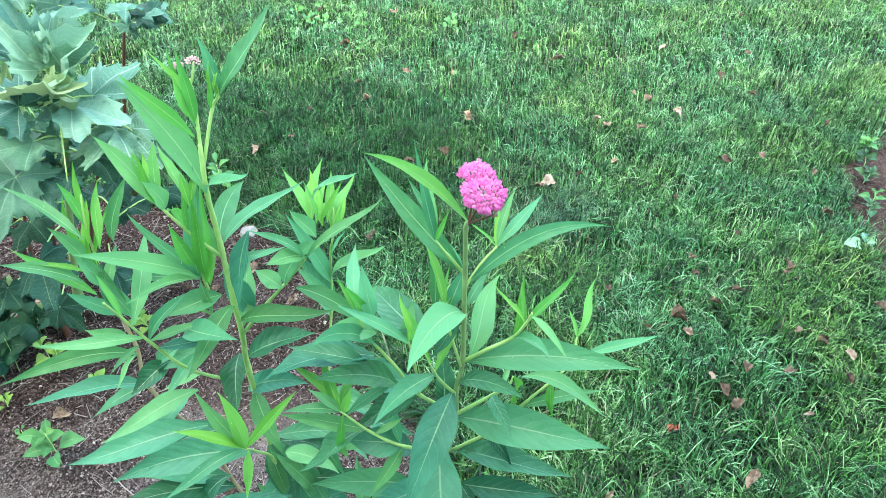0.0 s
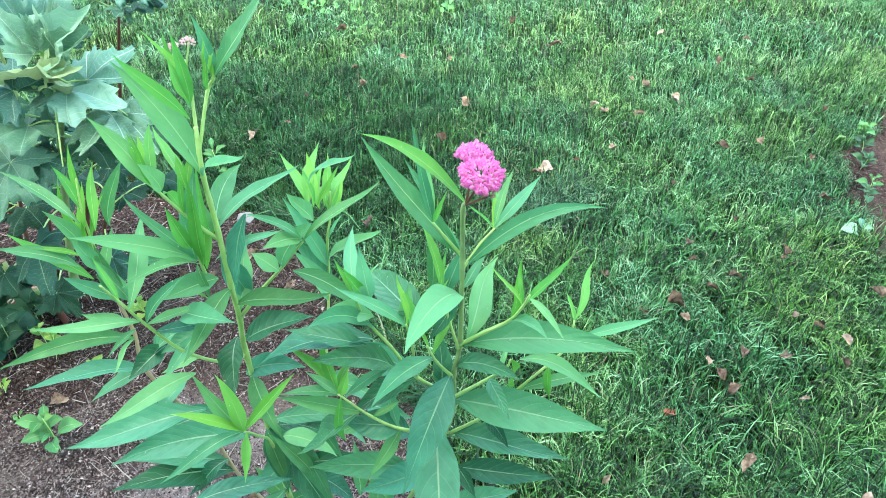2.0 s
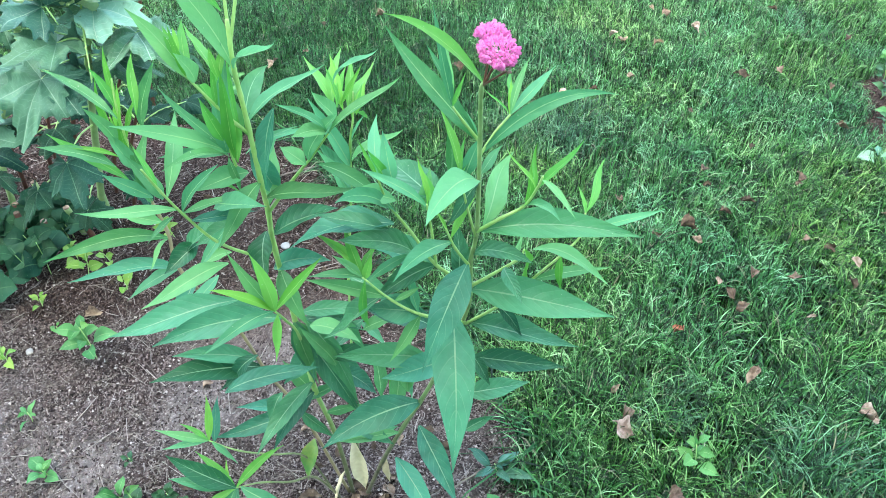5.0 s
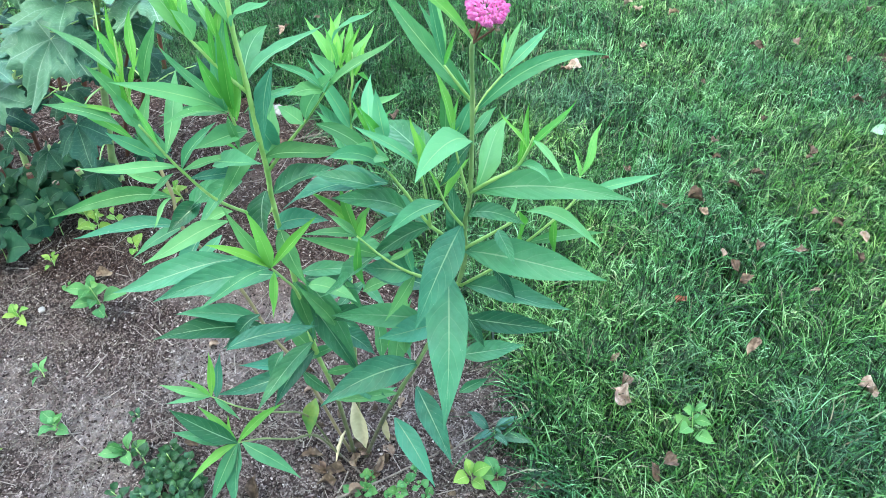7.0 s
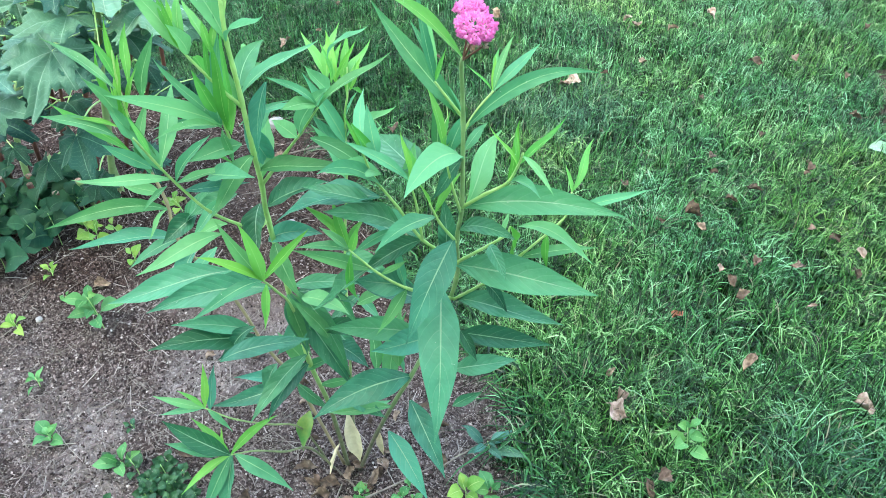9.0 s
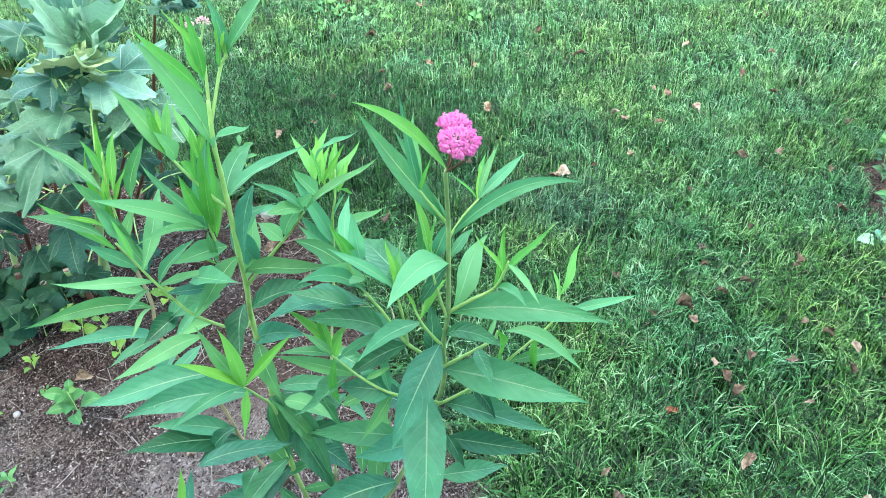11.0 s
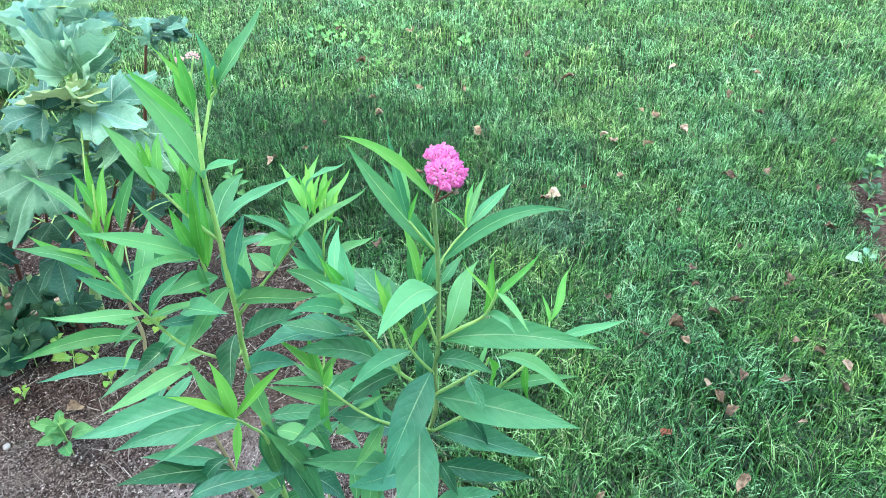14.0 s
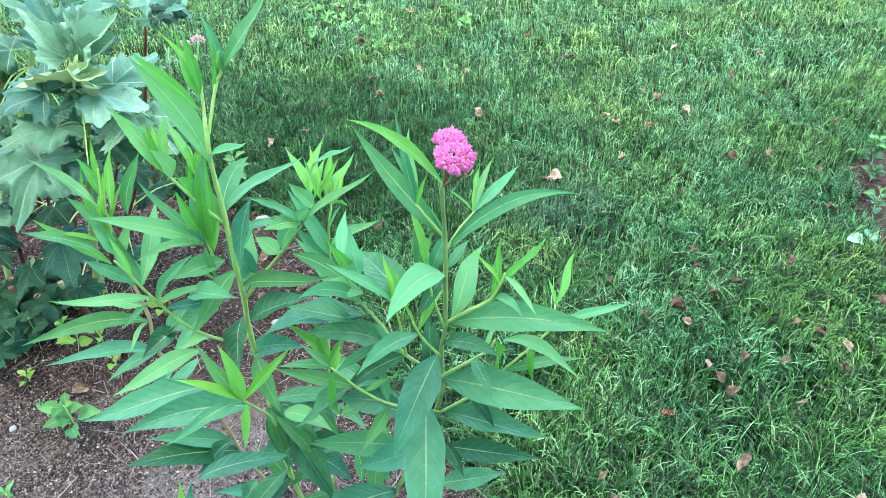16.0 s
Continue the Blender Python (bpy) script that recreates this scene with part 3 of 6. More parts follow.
def outside(x, y):
    """The lawn all round: clear of both beds and of the denser sward."""
    return ~in_bed(x, y) & ((x - 2.0) ** 2 + (y - 2.0) ** 2 > 0.95) & ~((x > edge_at(LAWN_EDGE, y)) & (x < 1.05 + 0.6 * y) & (y > 0.2) & (y < 5.3))


lawn("near_grass", -0.5, 1.9, 0.2, 1.9, 42000, 0.070, 0.0029, "thick green lawn grass, unmown and drooping", lambda x, y: on_lawn(x, y) & ~(bluish(x, y) & (rng.uniform(0, 1, x.shape) < 0.4)) & ~deep(x, y), droop=0.75, loose=0.3)
lawn("middle_grass", -2.0, 3.0, 1.9, 3.2, 33000, 0.058, 0.0027, "green lawn grass with soft tufts", lambda x, y: on_lawn(x, y) & ~deep(x, y), loose=0.3, droop=0.8)
lawn("far_grass", -3.2, 4.2, 3.2, 5.3, 13500, 0.056, 0.0036, "bright green lawn grass reaching away", on_lawn, loose=0.35, droop=1.0)
lawn("blue_grass", -0.4, 1.8, 0.3, 3.1, 20000, 0.074, 0.0030, "coarse blue-green grass growing in patches in the lawn", lambda x, y: bluish(x, y) & on_lawn(x, y), BLUE_GRASS, 0.3, 0.66)
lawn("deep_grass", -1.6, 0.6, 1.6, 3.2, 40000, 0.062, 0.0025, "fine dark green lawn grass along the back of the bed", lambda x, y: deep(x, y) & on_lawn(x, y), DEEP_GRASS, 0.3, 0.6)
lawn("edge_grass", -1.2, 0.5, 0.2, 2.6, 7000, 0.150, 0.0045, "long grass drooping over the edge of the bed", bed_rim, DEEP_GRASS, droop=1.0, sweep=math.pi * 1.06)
lawn("distant_grass", -8.0, 9.0, 5.3, 13.0, 350, 0.070, 0.012, "distant green lawn grass", lambda x, y: x < 99, loose=0.6, droop=1.0)
lawn("outer_grass", -6.0, 7.0, -3.6, 5.3, 500, 0.080, 0.014, "green lawn grass all round the beds", outside, loose=0.6)


# ---- the milkweed ----
BASE = (-0.17, 0.66, 0.0)
milkweed = thing("milkweed_plant", BASE, "tall swamp milkweed with narrow green leaves and one pink flower head", "flowering plant")


def stem(mat, r0, r1, knots):
    part("stem", tube("stem", knots, 1.12 * r0, 1.12 * r1, mat, BASE), milkweed)


def leaf(mat, base, tip, width, roll, arch):
    part("leaf", blade_leaf("leaf", base, tip, width * (1.08 if mat is MATURE else 0.88), mat, BASE, arch, 0.5 * roll + random.uniform(-14, 14), fold=random.uniform(0.25, 0.62), curl=random.uniform(-0.02, 0.14)), milkweed)


stem(MILKWEED_STEM_OLIVE, 0.0042, 0.0019, [(-0.184, 0.650, -0.010), (-0.131, 0.645, 0.163), (-0.079, 0.625, 0.322), (-0.044, 0.607, 0.427), (0.002, 0.590, 0.573), (0.036, 0.585, 0.699), (0.038, 0.576, 0.795), (0.045, 0.560, 0.867), (0.046, 0.555, 0.999), (0.045, 0.524, 1.085), (0.047, 0.512, 1.103)])
stem(MILKWEED_STEM, 0.0044, 0.0023, [(-0.208, 0.658, -0.010), (-0.221, 0.661, 0.237), (-0.237, 0.652, 0.396), (-0.243, 0.654, 0.570), (-0.251, 0.662, 0.741), (-0.248, 0.664, 0.805), (-0.247, 0.661, 0.868), (-0.248, 0.667, 0.950), (-0.249, 0.669, 0.994), (-0.248, 0.666, 1.031), (-0.246, 0.667, 1.063), (-0.244, 0.670, 1.093)])
stem(STEM_RED, 0.0034, 0.0024, [(-0.213, 0.657, -0.010), (-0.272, 0.692, 0.185), (-0.299, 0.707, 0.264), (-0.343, 0.718, 0.350), (-0.382, 0.733, 0.473), (-0.447, 0.737, 0.613), (-0.458, 0.762, 0.679), (-0.482, 0.785, 0.758), (-0.484, 0.784, 0.814)])
stem(MILKWEED_STEM, 0.0026, 0.0012, [(-0.251, 0.662, 0.741), (-0.266, 0.642, 0.741), (-0.308, 0.614, 0.793), (-0.335, 0.598, 0.857), (-0.346, 0.580, 0.913), (-0.340, 0.546, 0.972)])
stem(MILKWEED_STEM, 0.0026, 0.0012, [(-0.248, 0.664, 0.805), (-0.207, 0.669, 0.858), (-0.172, 0.653, 0.908), (-0.139, 0.635, 0.960)])
stem(MILKWEED_STEM, 0.0026, 0.0011, [(-0.196, 0.678, -0.010), (-0.193, 0.785, 0.320), (-0.182, 0.814, 0.520), (-0.154, 0.804, 0.729), (-0.142, 0.787, 0.840), (-0.133, 0.782, 0.883), (-0.127, 0.777, 0.933)])
stem(MILKWEED_STEM, 0.0024, 0.0011, [(0.032, 0.586, 0.660), (-0.025, 0.539, 0.730), (-0.065, 0.531, 0.769), (-0.098, 0.521, 0.823)])
stem(MILKWEED_STEM, 0.0024, 0.0011, [(0.035, 0.580, 0.750), (-0.007, 0.561, 0.805), (-0.036, 0.551, 0.872), (-0.059, 0.540, 0.926), (-0.068, 0.527, 0.977)])
stem(MILKWEED_STEM, 0.0022, 0.0011, [(0.037, 0.576, 0.788), (0.018, 0.541, 0.855), (0.008, 0.519, 0.906)])
stem(MILKWEED_STEM, 0.0024, 0.0011, [(0.045, 0.559, 0.866), (0.073, 0.551, 0.895), (0.099, 0.548, 0.916), (0.109, 0.525, 0.959), (0.113, 0.510, 0.990)])
stem(MILKWEED_STEM, 0.0024, 0.0011, [(0.035, 0.576, 0.746), (0.099, 0.581, 0.794), (0.109, 0.584, 0.812)])
stem(MILKWEED_STEM, 0.0022, 0.0011, [(0.032, 0.585, 0.659), (0.086, 0.575, 0.717), (0.125, 0.591, 0.749), (0.164, 0.599, 0.791), (0.185, 0.606, 0.817), (0.189, 0.617, 0.847)])
stem(MILKWEED_STEM, 0.0024, 0.0011, [(-0.249, 0.666, 0.938), (-0.270, 0.652, 0.980), (-0.289, 0.643, 1.020), (-0.296, 0.638, 1.038)])
stem(MILKWEED_STEM, 0.0026, 0.0012, [(-0.237, 0.652, 0.396), (-0.233, 0.628, 0.572), (-0.218, 0.544, 0.713), (-0.210, 0.496, 0.786)])
stem(MILKWEED_STEM, 0.0026, 0.0012, [(-0.230, 0.648, -0.010), (-0.268, 0.624, 0.131), (-0.303, 0.583, 0.188), (-0.343, 0.552, 0.243), (-0.374, 0.519, 0.284)])
stem(MILKWEED_STEM, 0.0022, 0.0011, [(-0.241, 0.652, -0.010), (-0.286, 0.650, 0.163), (-0.335, 0.612, 0.239), (-0.379, 0.579, 0.308), (-0.415, 0.565, 0.364)])
stem(MILKWEED_STEM, 0.0018, 0.0010, [(0.046, 0.557, 1.002), (0.028, 0.552, 1.032), (0.016, 0.548, 1.054)])
stem(MILKWEED_STEM, 0.0018, 0.0010, [(0.043, 0.559, 0.859), (0.032, 0.545, 0.920), (0.025, 0.542, 0.964)])
stem(MILKWEED_STEM, 0.0018, 0.0010, [(0.047, 0.557, 0.985), (0.063, 0.563, 1.011), (0.079, 0.565, 1.033)])
stem(MILKWEED_STEM, 0.0018, 0.0010, [(-0.007, 0.561, 0.805), (-0.010, 0.539, 0.884), (-0.012, 0.498, 0.961)])
stem(MILKWEED_STEM, 0.0020, 0.0014, [(-0.246, 0.667, 1.063), (-0.231, 0.695, 1.123), (-0.221, 0.695, 1.139), (-0.221, 0.696, 1.165)])
stem(MILKWEED_STEM, 0.0020, 0.0014, [(-0.246, 0.667, 1.063), (-0.244, 0.683, 1.132), (-0.241, 0.678, 1.167)])
stem(MILKWEED_STEM, 0.0024, 0.0011, [(-0.480, 0.780, 0.764), (-0.479, 0.780, 0.809), (-0.480, 0.785, 0.858), (-0.477, 0.785, 0.903), (-0.471, 0.790, 0.947)])
stem(MILKWEED_STEM, 0.0020, 0.0010, [(-0.296, 0.638, 1.038), (-0.301, 0.640, 1.055), (-0.304, 0.650, 1.075)])
stem(MILKWEED_STEM, 0.0022, 0.0011, [(-0.272, 0.660, 0.873), (-0.274, 0.655, 0.911), (-0.272, 0.650, 0.964), (-0.264, 0.650, 1.022)])
leaf(MATURE, (0.048, 0.558, 0.868), (0.243, 0.530, 0.883), 0.035, 0, 0.08)
leaf(MATURE, (0.037, 0.581, 0.739), (0.230, 0.530, 0.739), 0.048, 0, 0.08)
leaf(MATURE, (0.037, 0.584, 0.664), (0.195, 0.544, 0.657), 0.039, 0, 0.06)
leaf(MATURE, (0.041, 0.581, 0.587), (0.184, 0.556, 0.594), 0.032, 0, 0.06)
leaf(MATURE, (0.030, 0.576, 0.496), (0.137, 0.585, 0.517), 0.033, 10, 0.06)
leaf(MATURE, (0.030, 0.572, 0.392), (0.081, 0.589, 0.414), 0.018, 10, 0.06)
leaf(MATURE, (0.040, 0.572, 0.813), (0.112, 0.510, 0.859), 0.022, 0, 0.06)
leaf(MIDDLE, (0.047, 0.557, 0.985), (0.194, 0.570, 1.054), 0.020, 35, 0.14)
leaf(MIDDLE, (0.046, 0.557, 1.002), (-0.056, 0.611, 1.114), 0.026, -20, 0.05)
leaf(YOUNG_DEEP, (0.047, 0.516, 1.100), (-0.046, 0.529, 1.166), 0.0155, 0, 0.10)
leaf(MATURE, (-0.205, 0.640, 0.508), (-0.040, 0.600, 0.554), 0.028, 0, 0.08)
leaf(MATURE, (-0.224, 0.645, 0.598), (-0.148, 0.600, 0.420), 0.032, 0, 0.08)
leaf(MIDDLE, (-0.242, 0.645, 0.590), (-0.210, 0.600, 0.485), 0.026, 0, 0.08)
leaf(MIDDLE, (-0.060, 0.630, 0.534), (-0.063, 0.650, 0.371), 0.020, 0, 0.08)
leaf(MIDDLE, (-0.159, 0.640, 0.606), (-0.128, 0.620, 0.547), 0.022, 0, 0.08)
leaf(MATURE, (-0.286, 0.650, 0.618), (-0.420, 0.600, 0.607), 0.032, 0, 0.08)
leaf(MATURE, (-0.231, 0.650, 0.606), (-0.106, 0.640, 0.628), 0.024, 0, 0.08)
leaf(MIDDLE, (-0.260, 0.650, 0.365), (-0.180, 0.660, 0.409), 0.022, 0, 0.08)
leaf(MIDDLE, (0.016, 0.548, 1.054), (-0.002, 0.552, 1.166), 0.013, 20, 0.05)
leaf(YOUNG, (-0.240, 0.662, 1.126), (-0.240, 0.655, 1.208), 0.014, 20, 0.05)
leaf(YOUNG, (-0.240, 0.660, 1.130), (-0.246, 0.648, 1.186), 0.010, -30, 0.05)
leaf(YOUNG, (-0.226, 0.690, 1.143), (-0.212, 0.668, 1.200), 0.009, 30, 0.04)
leaf(YOUNG, (-0.222, 0.690, 1.150), (-0.204, 0.66, 1.183), 0.008, 50, 0.04)
leaf(MIDDLE, (0.016, 0.548, 1.054), (0.008, 0.589, 1.124), 0.014, 40, 0.03)
leaf(MIDDLE, (0.016, 0.548, 1.054), (-0.011, 0.566, 1.118), 0.012, 40, 0.03)
leaf(YOUNG, (0.016, 0.548, 1.054), (0.030, 0.528, 1.106), 0.007, 30, 0.03)
leaf(MIDDLE, (0.044, 0.556, 1.004), (0.019, 0.567, 1.051), 0.010, 30, 0.03)
leaf(YOUNG, (0.025, 0.542, 0.964), (-0.001, 0.611, 1.017), 0.014, 40, 0.03)
leaf(YOUNG, (0.025, 0.542, 0.964), (0.030, 0.585, 0.993), 0.006, -40, 0.03)
leaf(YOUNG, (0.025, 0.542, 0.964), (0.046, 0.643, 0.929), 0.018, -40, 0.03)
leaf(YOUNG, (0.078, 0.565, 1.031), (0.087, 0.687, 1.019), 0.012, 30, 0.03)
leaf(YOUNG, (0.078, 0.565, 1.031), (0.080, 0.600, 1.057), 0.007, 10, 0.03)
leaf(MIDDLE, (0.079, 0.565, 1.033), (0.130, 0.622, 1.059), 0.014, -10, 0.04)
leaf(MIDDLE, (0.079, 0.565, 1.033), (0.100, 0.609, 1.077), 0.010, -10, 0.04)
leaf(YOUNG, (0.078, 0.565, 1.031), (0.049, 0.572, 1.061), 0.004, 20, 0.06)
leaf(MIDDLE, (0.052, 0.557, 0.873), (0.094, 0.667, 0.909), 0.034, 60, 0.03)
leaf(MIDDLE, (0.046, 0.557, 0.955), (0.075, 0.605, 0.964), 0.014, 50, 0.03)
leaf(MIDDLE, (0.046, 0.557, 0.944), (-0.010, 0.435, 0.986), 0.037, 0, 0.12)
leaf(MATURE, (0.046, 0.557, 0.944), (0.008, 0.538, 0.894), 0.017, 60, 0.06)
leaf(YOUNG, (0.013, 0.530, 0.880), (0.044, 0.581, 0.905), 0.011, 30, 0.06)
leaf(YOUNG, (0.010, 0.525, 0.893), (-0.007, 0.548, 0.913), 0.006, 30, 0.06)
leaf(MIDDLE, (0.014, 0.534, 0.872), (-0.048, 0.439, 0.901), 0.028, 0, 0.08)
leaf(YOUNG, (-0.012, 0.498, 0.961), (-0.021, 0.522, 1.008), 0.008, 30, 0.03)
leaf(MIDDLE, (-0.012, 0.501, 0.955), (-0.082, 0.507, 1.004), 0.014, -20, 0.08)
leaf(MATURE, (0.007, 0.513, 0.946), (-0.069, 0.629, 0.925), 0.037, 30, 0.04)
leaf(MIDDLE, (-0.068, 0.527, 0.977), (-0.072, 0.601, 1.010), 0.018, 20, 0.03)
leaf(MIDDLE, (-0.068, 0.527, 0.977), (-0.044, 0.546, 0.999), 0.007, 20, 0.03)
leaf(YOUNG, (-0.067, 0.528, 0.973), (-0.086, 0.539, 1.017), 0.006, 20, 0.03)
leaf(YOUNG, (-0.067, 0.528, 0.973), (-0.053, 0.576, 0.969), 0.007, 20, 0.03)
leaf(YOUNG, (-0.098, 0.521, 0.823), (-0.122, 0.567, 0.868), 0.015, 10, 0.04)
leaf(YOUNG, (-0.098, 0.521, 0.823), (-0.161, 0.560, 0.864), 0.015, 10, 0.06)
leaf(YOUNG, (-0.098, 0.521, 0.823), (-0.083, 0.574, 0.832), 0.012, 10, 0.06)
leaf(YOUNG, (-0.095, 0.522, 0.819), (-0.083, 0.522, 0.864), 0.013, 10, 0.04)
leaf(MIDDLE, (-0.098, 0.521, 0.823), (-0.133, 0.527, 0.855), 0.013, 20, 0.04)
leaf(MIDDLE, (-0.267, 0.651, 0.940), (-0.258, 0.670, 1.066), 0.022, 10, 0.03)
leaf(MATURE, (-0.215, 0.681, 0.967), (-0.233, 0.643, 0.874), 0.024, 40, 0.04)
leaf(MIDDLE, (-0.258, 0.661, 0.910), (-0.183, 0.687, 0.938), 0.013, 0, 0.05)
leaf(MIDDLE, (-0.095, 0.522, 0.819), (-0.165, 0.515, 0.829), 0.016, 0, 0.05)
leaf(MIDDLE, (-0.092, 0.523, 0.814), (-0.033, 0.572, 0.818), 0.015, 0, 0.10)
leaf(YOUNG, (-0.095, 0.522, 0.819), (-0.100, 0.540, 0.705), 0.013, 0, 0.10)
leaf(MIDDLE, (-0.051, 0.544, 0.908), (-0.103, 0.456, 0.998), 0.024, 0, 0.10)
leaf(MATURE, (-0.055, 0.541, 0.895), (-0.194, 0.544, 0.845), 0.036, 0, 0.08)
leaf(MIDDLE, (-0.161, 0.651, 0.901), (-0.074, 0.660, 0.814), 0.027, 0, 0.10)
leaf(MIDDLE, (-0.248, 0.663, 0.831), (-0.116, 0.654, 0.862), 0.032, 0, 0.04)
leaf(MATURE, (-0.031, 0.552, 0.829), (-0.114, 0.492, 0.913), 0.029, 0, 0.04)
leaf(MATURE, (-0.007, 0.561, 0.805), (-0.104, 0.569, 0.859), 0.025, 0, 0.04)
leaf(YOUNG, (-0.158, 0.775, 0.906), (-0.212, 0.870, 0.938), 0.018, 20, 0.03)
leaf(YOUNG, (-0.158, 0.775, 0.911), (-0.159, 0.908, 0.934), 0.021, 20, 0.03)
leaf(YOUNG, (-0.153, 0.777, 0.907), (-0.142, 0.831, 0.943), 0.012, 10, 0.03)
leaf(YOUNG, (-0.133, 0.782, 0.883), (-0.114, 0.917, 0.902), 0.022, -10, 0.03)
leaf(YOUNG, (-0.130, 0.780, 0.904), (-0.154, 0.916, 0.866), 0.023, -10, 0.03)
leaf(YOUNG, (-0.132, 0.781, 0.892), (-0.127, 0.889, 0.816), 0.018, -10, 0.03)
leaf(MIDDLE, (-0.154, 0.778, 0.945), (-0.077, 0.705, 1.037), 0.018, 0, 0.05)
leaf(MIDDLE, (-0.148, 0.796, 0.784), (-0.194, 0.780, 0.921), 0.026, -10, 0.03)
leaf(MIDDLE, (-0.142, 0.787, 0.840), (-0.111, 0.760, 0.907), 0.014, -10, 0.03)
leaf(MIDDLE, (-0.139, 0.635, 0.960), (-0.048, 0.688, 1.011), 0.016, 0, 0.06)
leaf(MIDDLE, (-0.139, 0.635, 0.960), (-0.195, 0.623, 1.010), 0.013, -10, 0.08)
leaf(MIDDLE, (-0.175, 0.654, 0.904), (-0.122, 0.625, 0.995), 0.028, 50, 0.03)
leaf(MATURE, (-0.154, 0.804, 0.729), (-0.195, 0.794, 0.845), 0.027, 30, 0.03)
leaf(MIDDLE, (-0.248, 0.667, 1.028), (-0.173, 0.600, 1.103), 0.019, 10, 0.05)
leaf(MIDDLE, (-0.248, 0.666, 1.031), (-0.324, 0.689, 1.161), 0.036, 40, 0.04)
leaf(YOUNG, (-0.249, 0.672, 1.102), (-0.303, 0.656, 1.183), 0.017, -15, 0.08)
leaf(YOUNG, (-0.245, 0.678, 1.123), (-0.275, 0.670, 1.203), 0.012, 10, 0.16)
leaf(YOUNG, (-0.244, 0.683, 1.132), (-0.259, 0.683, 1.200), 0.009, 0, 0.08)
leaf(YOUNG, (-0.247, 0.675, 1.119), (-0.250, 0.679, 1.178), 0.010, 20, 0.03)
leaf(MIDDLE, (-0.248, 0.678, 1.111), (-0.243, 0.685, 1.158), 0.009, 20, 0.04)
leaf(MIDDLE, (-0.221, 0.695, 1.139), (-0.231, 0.696, 1.209), 0.015, -20, 0.03)
leaf(MIDDLE, (-0.221, 0.695, 1.139), (-0.149, 0.710, 1.243), 0.027, -20, 0.02)
leaf(YOUNG, (-0.231, 0.695, 1.123), (-0.228, 0.702, 1.166), 0.007, -10, 0.03)
leaf(YOUNG, (-0.221, 0.695, 1.139), (-0.220, 0.699, 1.178), 0.006, -10, 0.03)
leaf(MIDDLE, (-0.249, 0.668, 0.961), (-0.251, 0.810, 0.956), 0.031, 50, 0.03)
leaf(MIDDLE, (-0.248, 0.667, 0.954), (-0.164, 0.789, 0.969), 0.025, -10, 0.04)
leaf(MIDDLE, (-0.248, 0.664, 0.815), (-0.253, 0.764, 0.878), 0.028, 60, 0.03)
leaf(MIDDLE, (-0.248, 0.665, 0.916), (-0.181, 0.711, 0.919), 0.014, 0, 0.03)
leaf(YOUNG, (-0.270, 0.656, 0.917), (-0.252, 0.627, 1.056), 0.018, 50, 0.03)
leaf(YOUNG, (-0.264, 0.647, 1.028), (-0.335, 0.764, 1.042), 0.019, 50, 0.03)
leaf(YOUNG, (-0.273, 0.655, 0.923), (-0.314, 0.774, 0.984), 0.016, 50, 0.03)
leaf(MIDDLE, (-0.276, 0.652, 0.921), (-0.339, 0.648, 1.019), 0.015, 20, 0.04)
leaf(MIDDLE, (-0.274, 0.654, 0.917), (-0.390, 0.601, 0.994), 0.027, -50, 0.02)
leaf(MIDDLE, (-0.275, 0.653, 0.910), (-0.316, 0.544, 0.971), 0.016, 0, 0.12)
leaf(MIDDLE, (-0.277, 0.652, 0.916), (-0.384, 0.673, 0.894), 0.017, 0, 0.04)
leaf(MIDDLE, (-0.292, 0.640, 1.029), (-0.351, 0.655, 1.114), 0.026, 0, 0.04)
leaf(YOUNG, (-0.296, 0.638, 1.037), (-0.301, 0.637, 1.103), 0.009, 10, 0.04)
leaf(YOUNG, (-0.294, 0.639, 1.034), (-0.325, 0.738, 1.061), 0.015, 40, 0.04)
leaf(YOUNG, (-0.289, 0.643, 1.022), (-0.311, 0.730, 0.931), 0.017, 30, 0.06)
leaf(MIDDLE, (-0.429, 0.693, 0.944), (-0.541, 0.745, 0.990), 0.018, 10, 0.05)
leaf(MIDDLE, (-0.505, 0.770, 0.807), (-0.592, 0.740, 0.865), 0.028, 0, 0.05)
leaf(YOUNG, (-0.501, 0.784, 0.770), (-0.595, 0.779, 0.861), 0.022, 10, 0.04)
leaf(YOUNG, (-0.498, 0.779, 0.818), (-0.565, 0.756, 0.855), 0.010, 10, 0.04)
leaf(YOUNG, (-0.493, 0.795, 0.838), (-0.476, 0.760, 0.969), 0.018, 40, 0.04)
leaf(YOUNG, (-0.484, 0.808, 0.901), (-0.480, 0.815, 0.985), 0.011, 40, 0.04)
leaf(YOUNG, (-0.329, 0.558, 1.037), (-0.342, 0.621, 1.080), 0.012, 40, 0.04)
leaf(MIDDLE, (-0.465, 0.816, 0.846), (-0.414, 0.815, 0.962), 0.028, 40, 0.04)
leaf(YOUNG, (-0.346, 0.578, 0.918), (-0.371, 0.599, 0.971), 0.009, 20, 0.04)
leaf(MIDDLE, (-0.343, 0.585, 0.899), (-0.363, 0.725, 0.938), 0.026, 40, 0.05)
leaf(MIDDLE, (-0.338, 0.594, 0.871), (-0.447, 0.552, 0.901), 0.018, 0, 0.03)
leaf(MIDDLE, (-0.344, 0.586, 0.866), (-0.388, 0.576, 0.825), 0.011, 0, 0.03)
leaf(MIDDLE, (-0.336, 0.597, 0.862), (-0.272, 0.599, 0.940), 0.019, 20, 0.06)
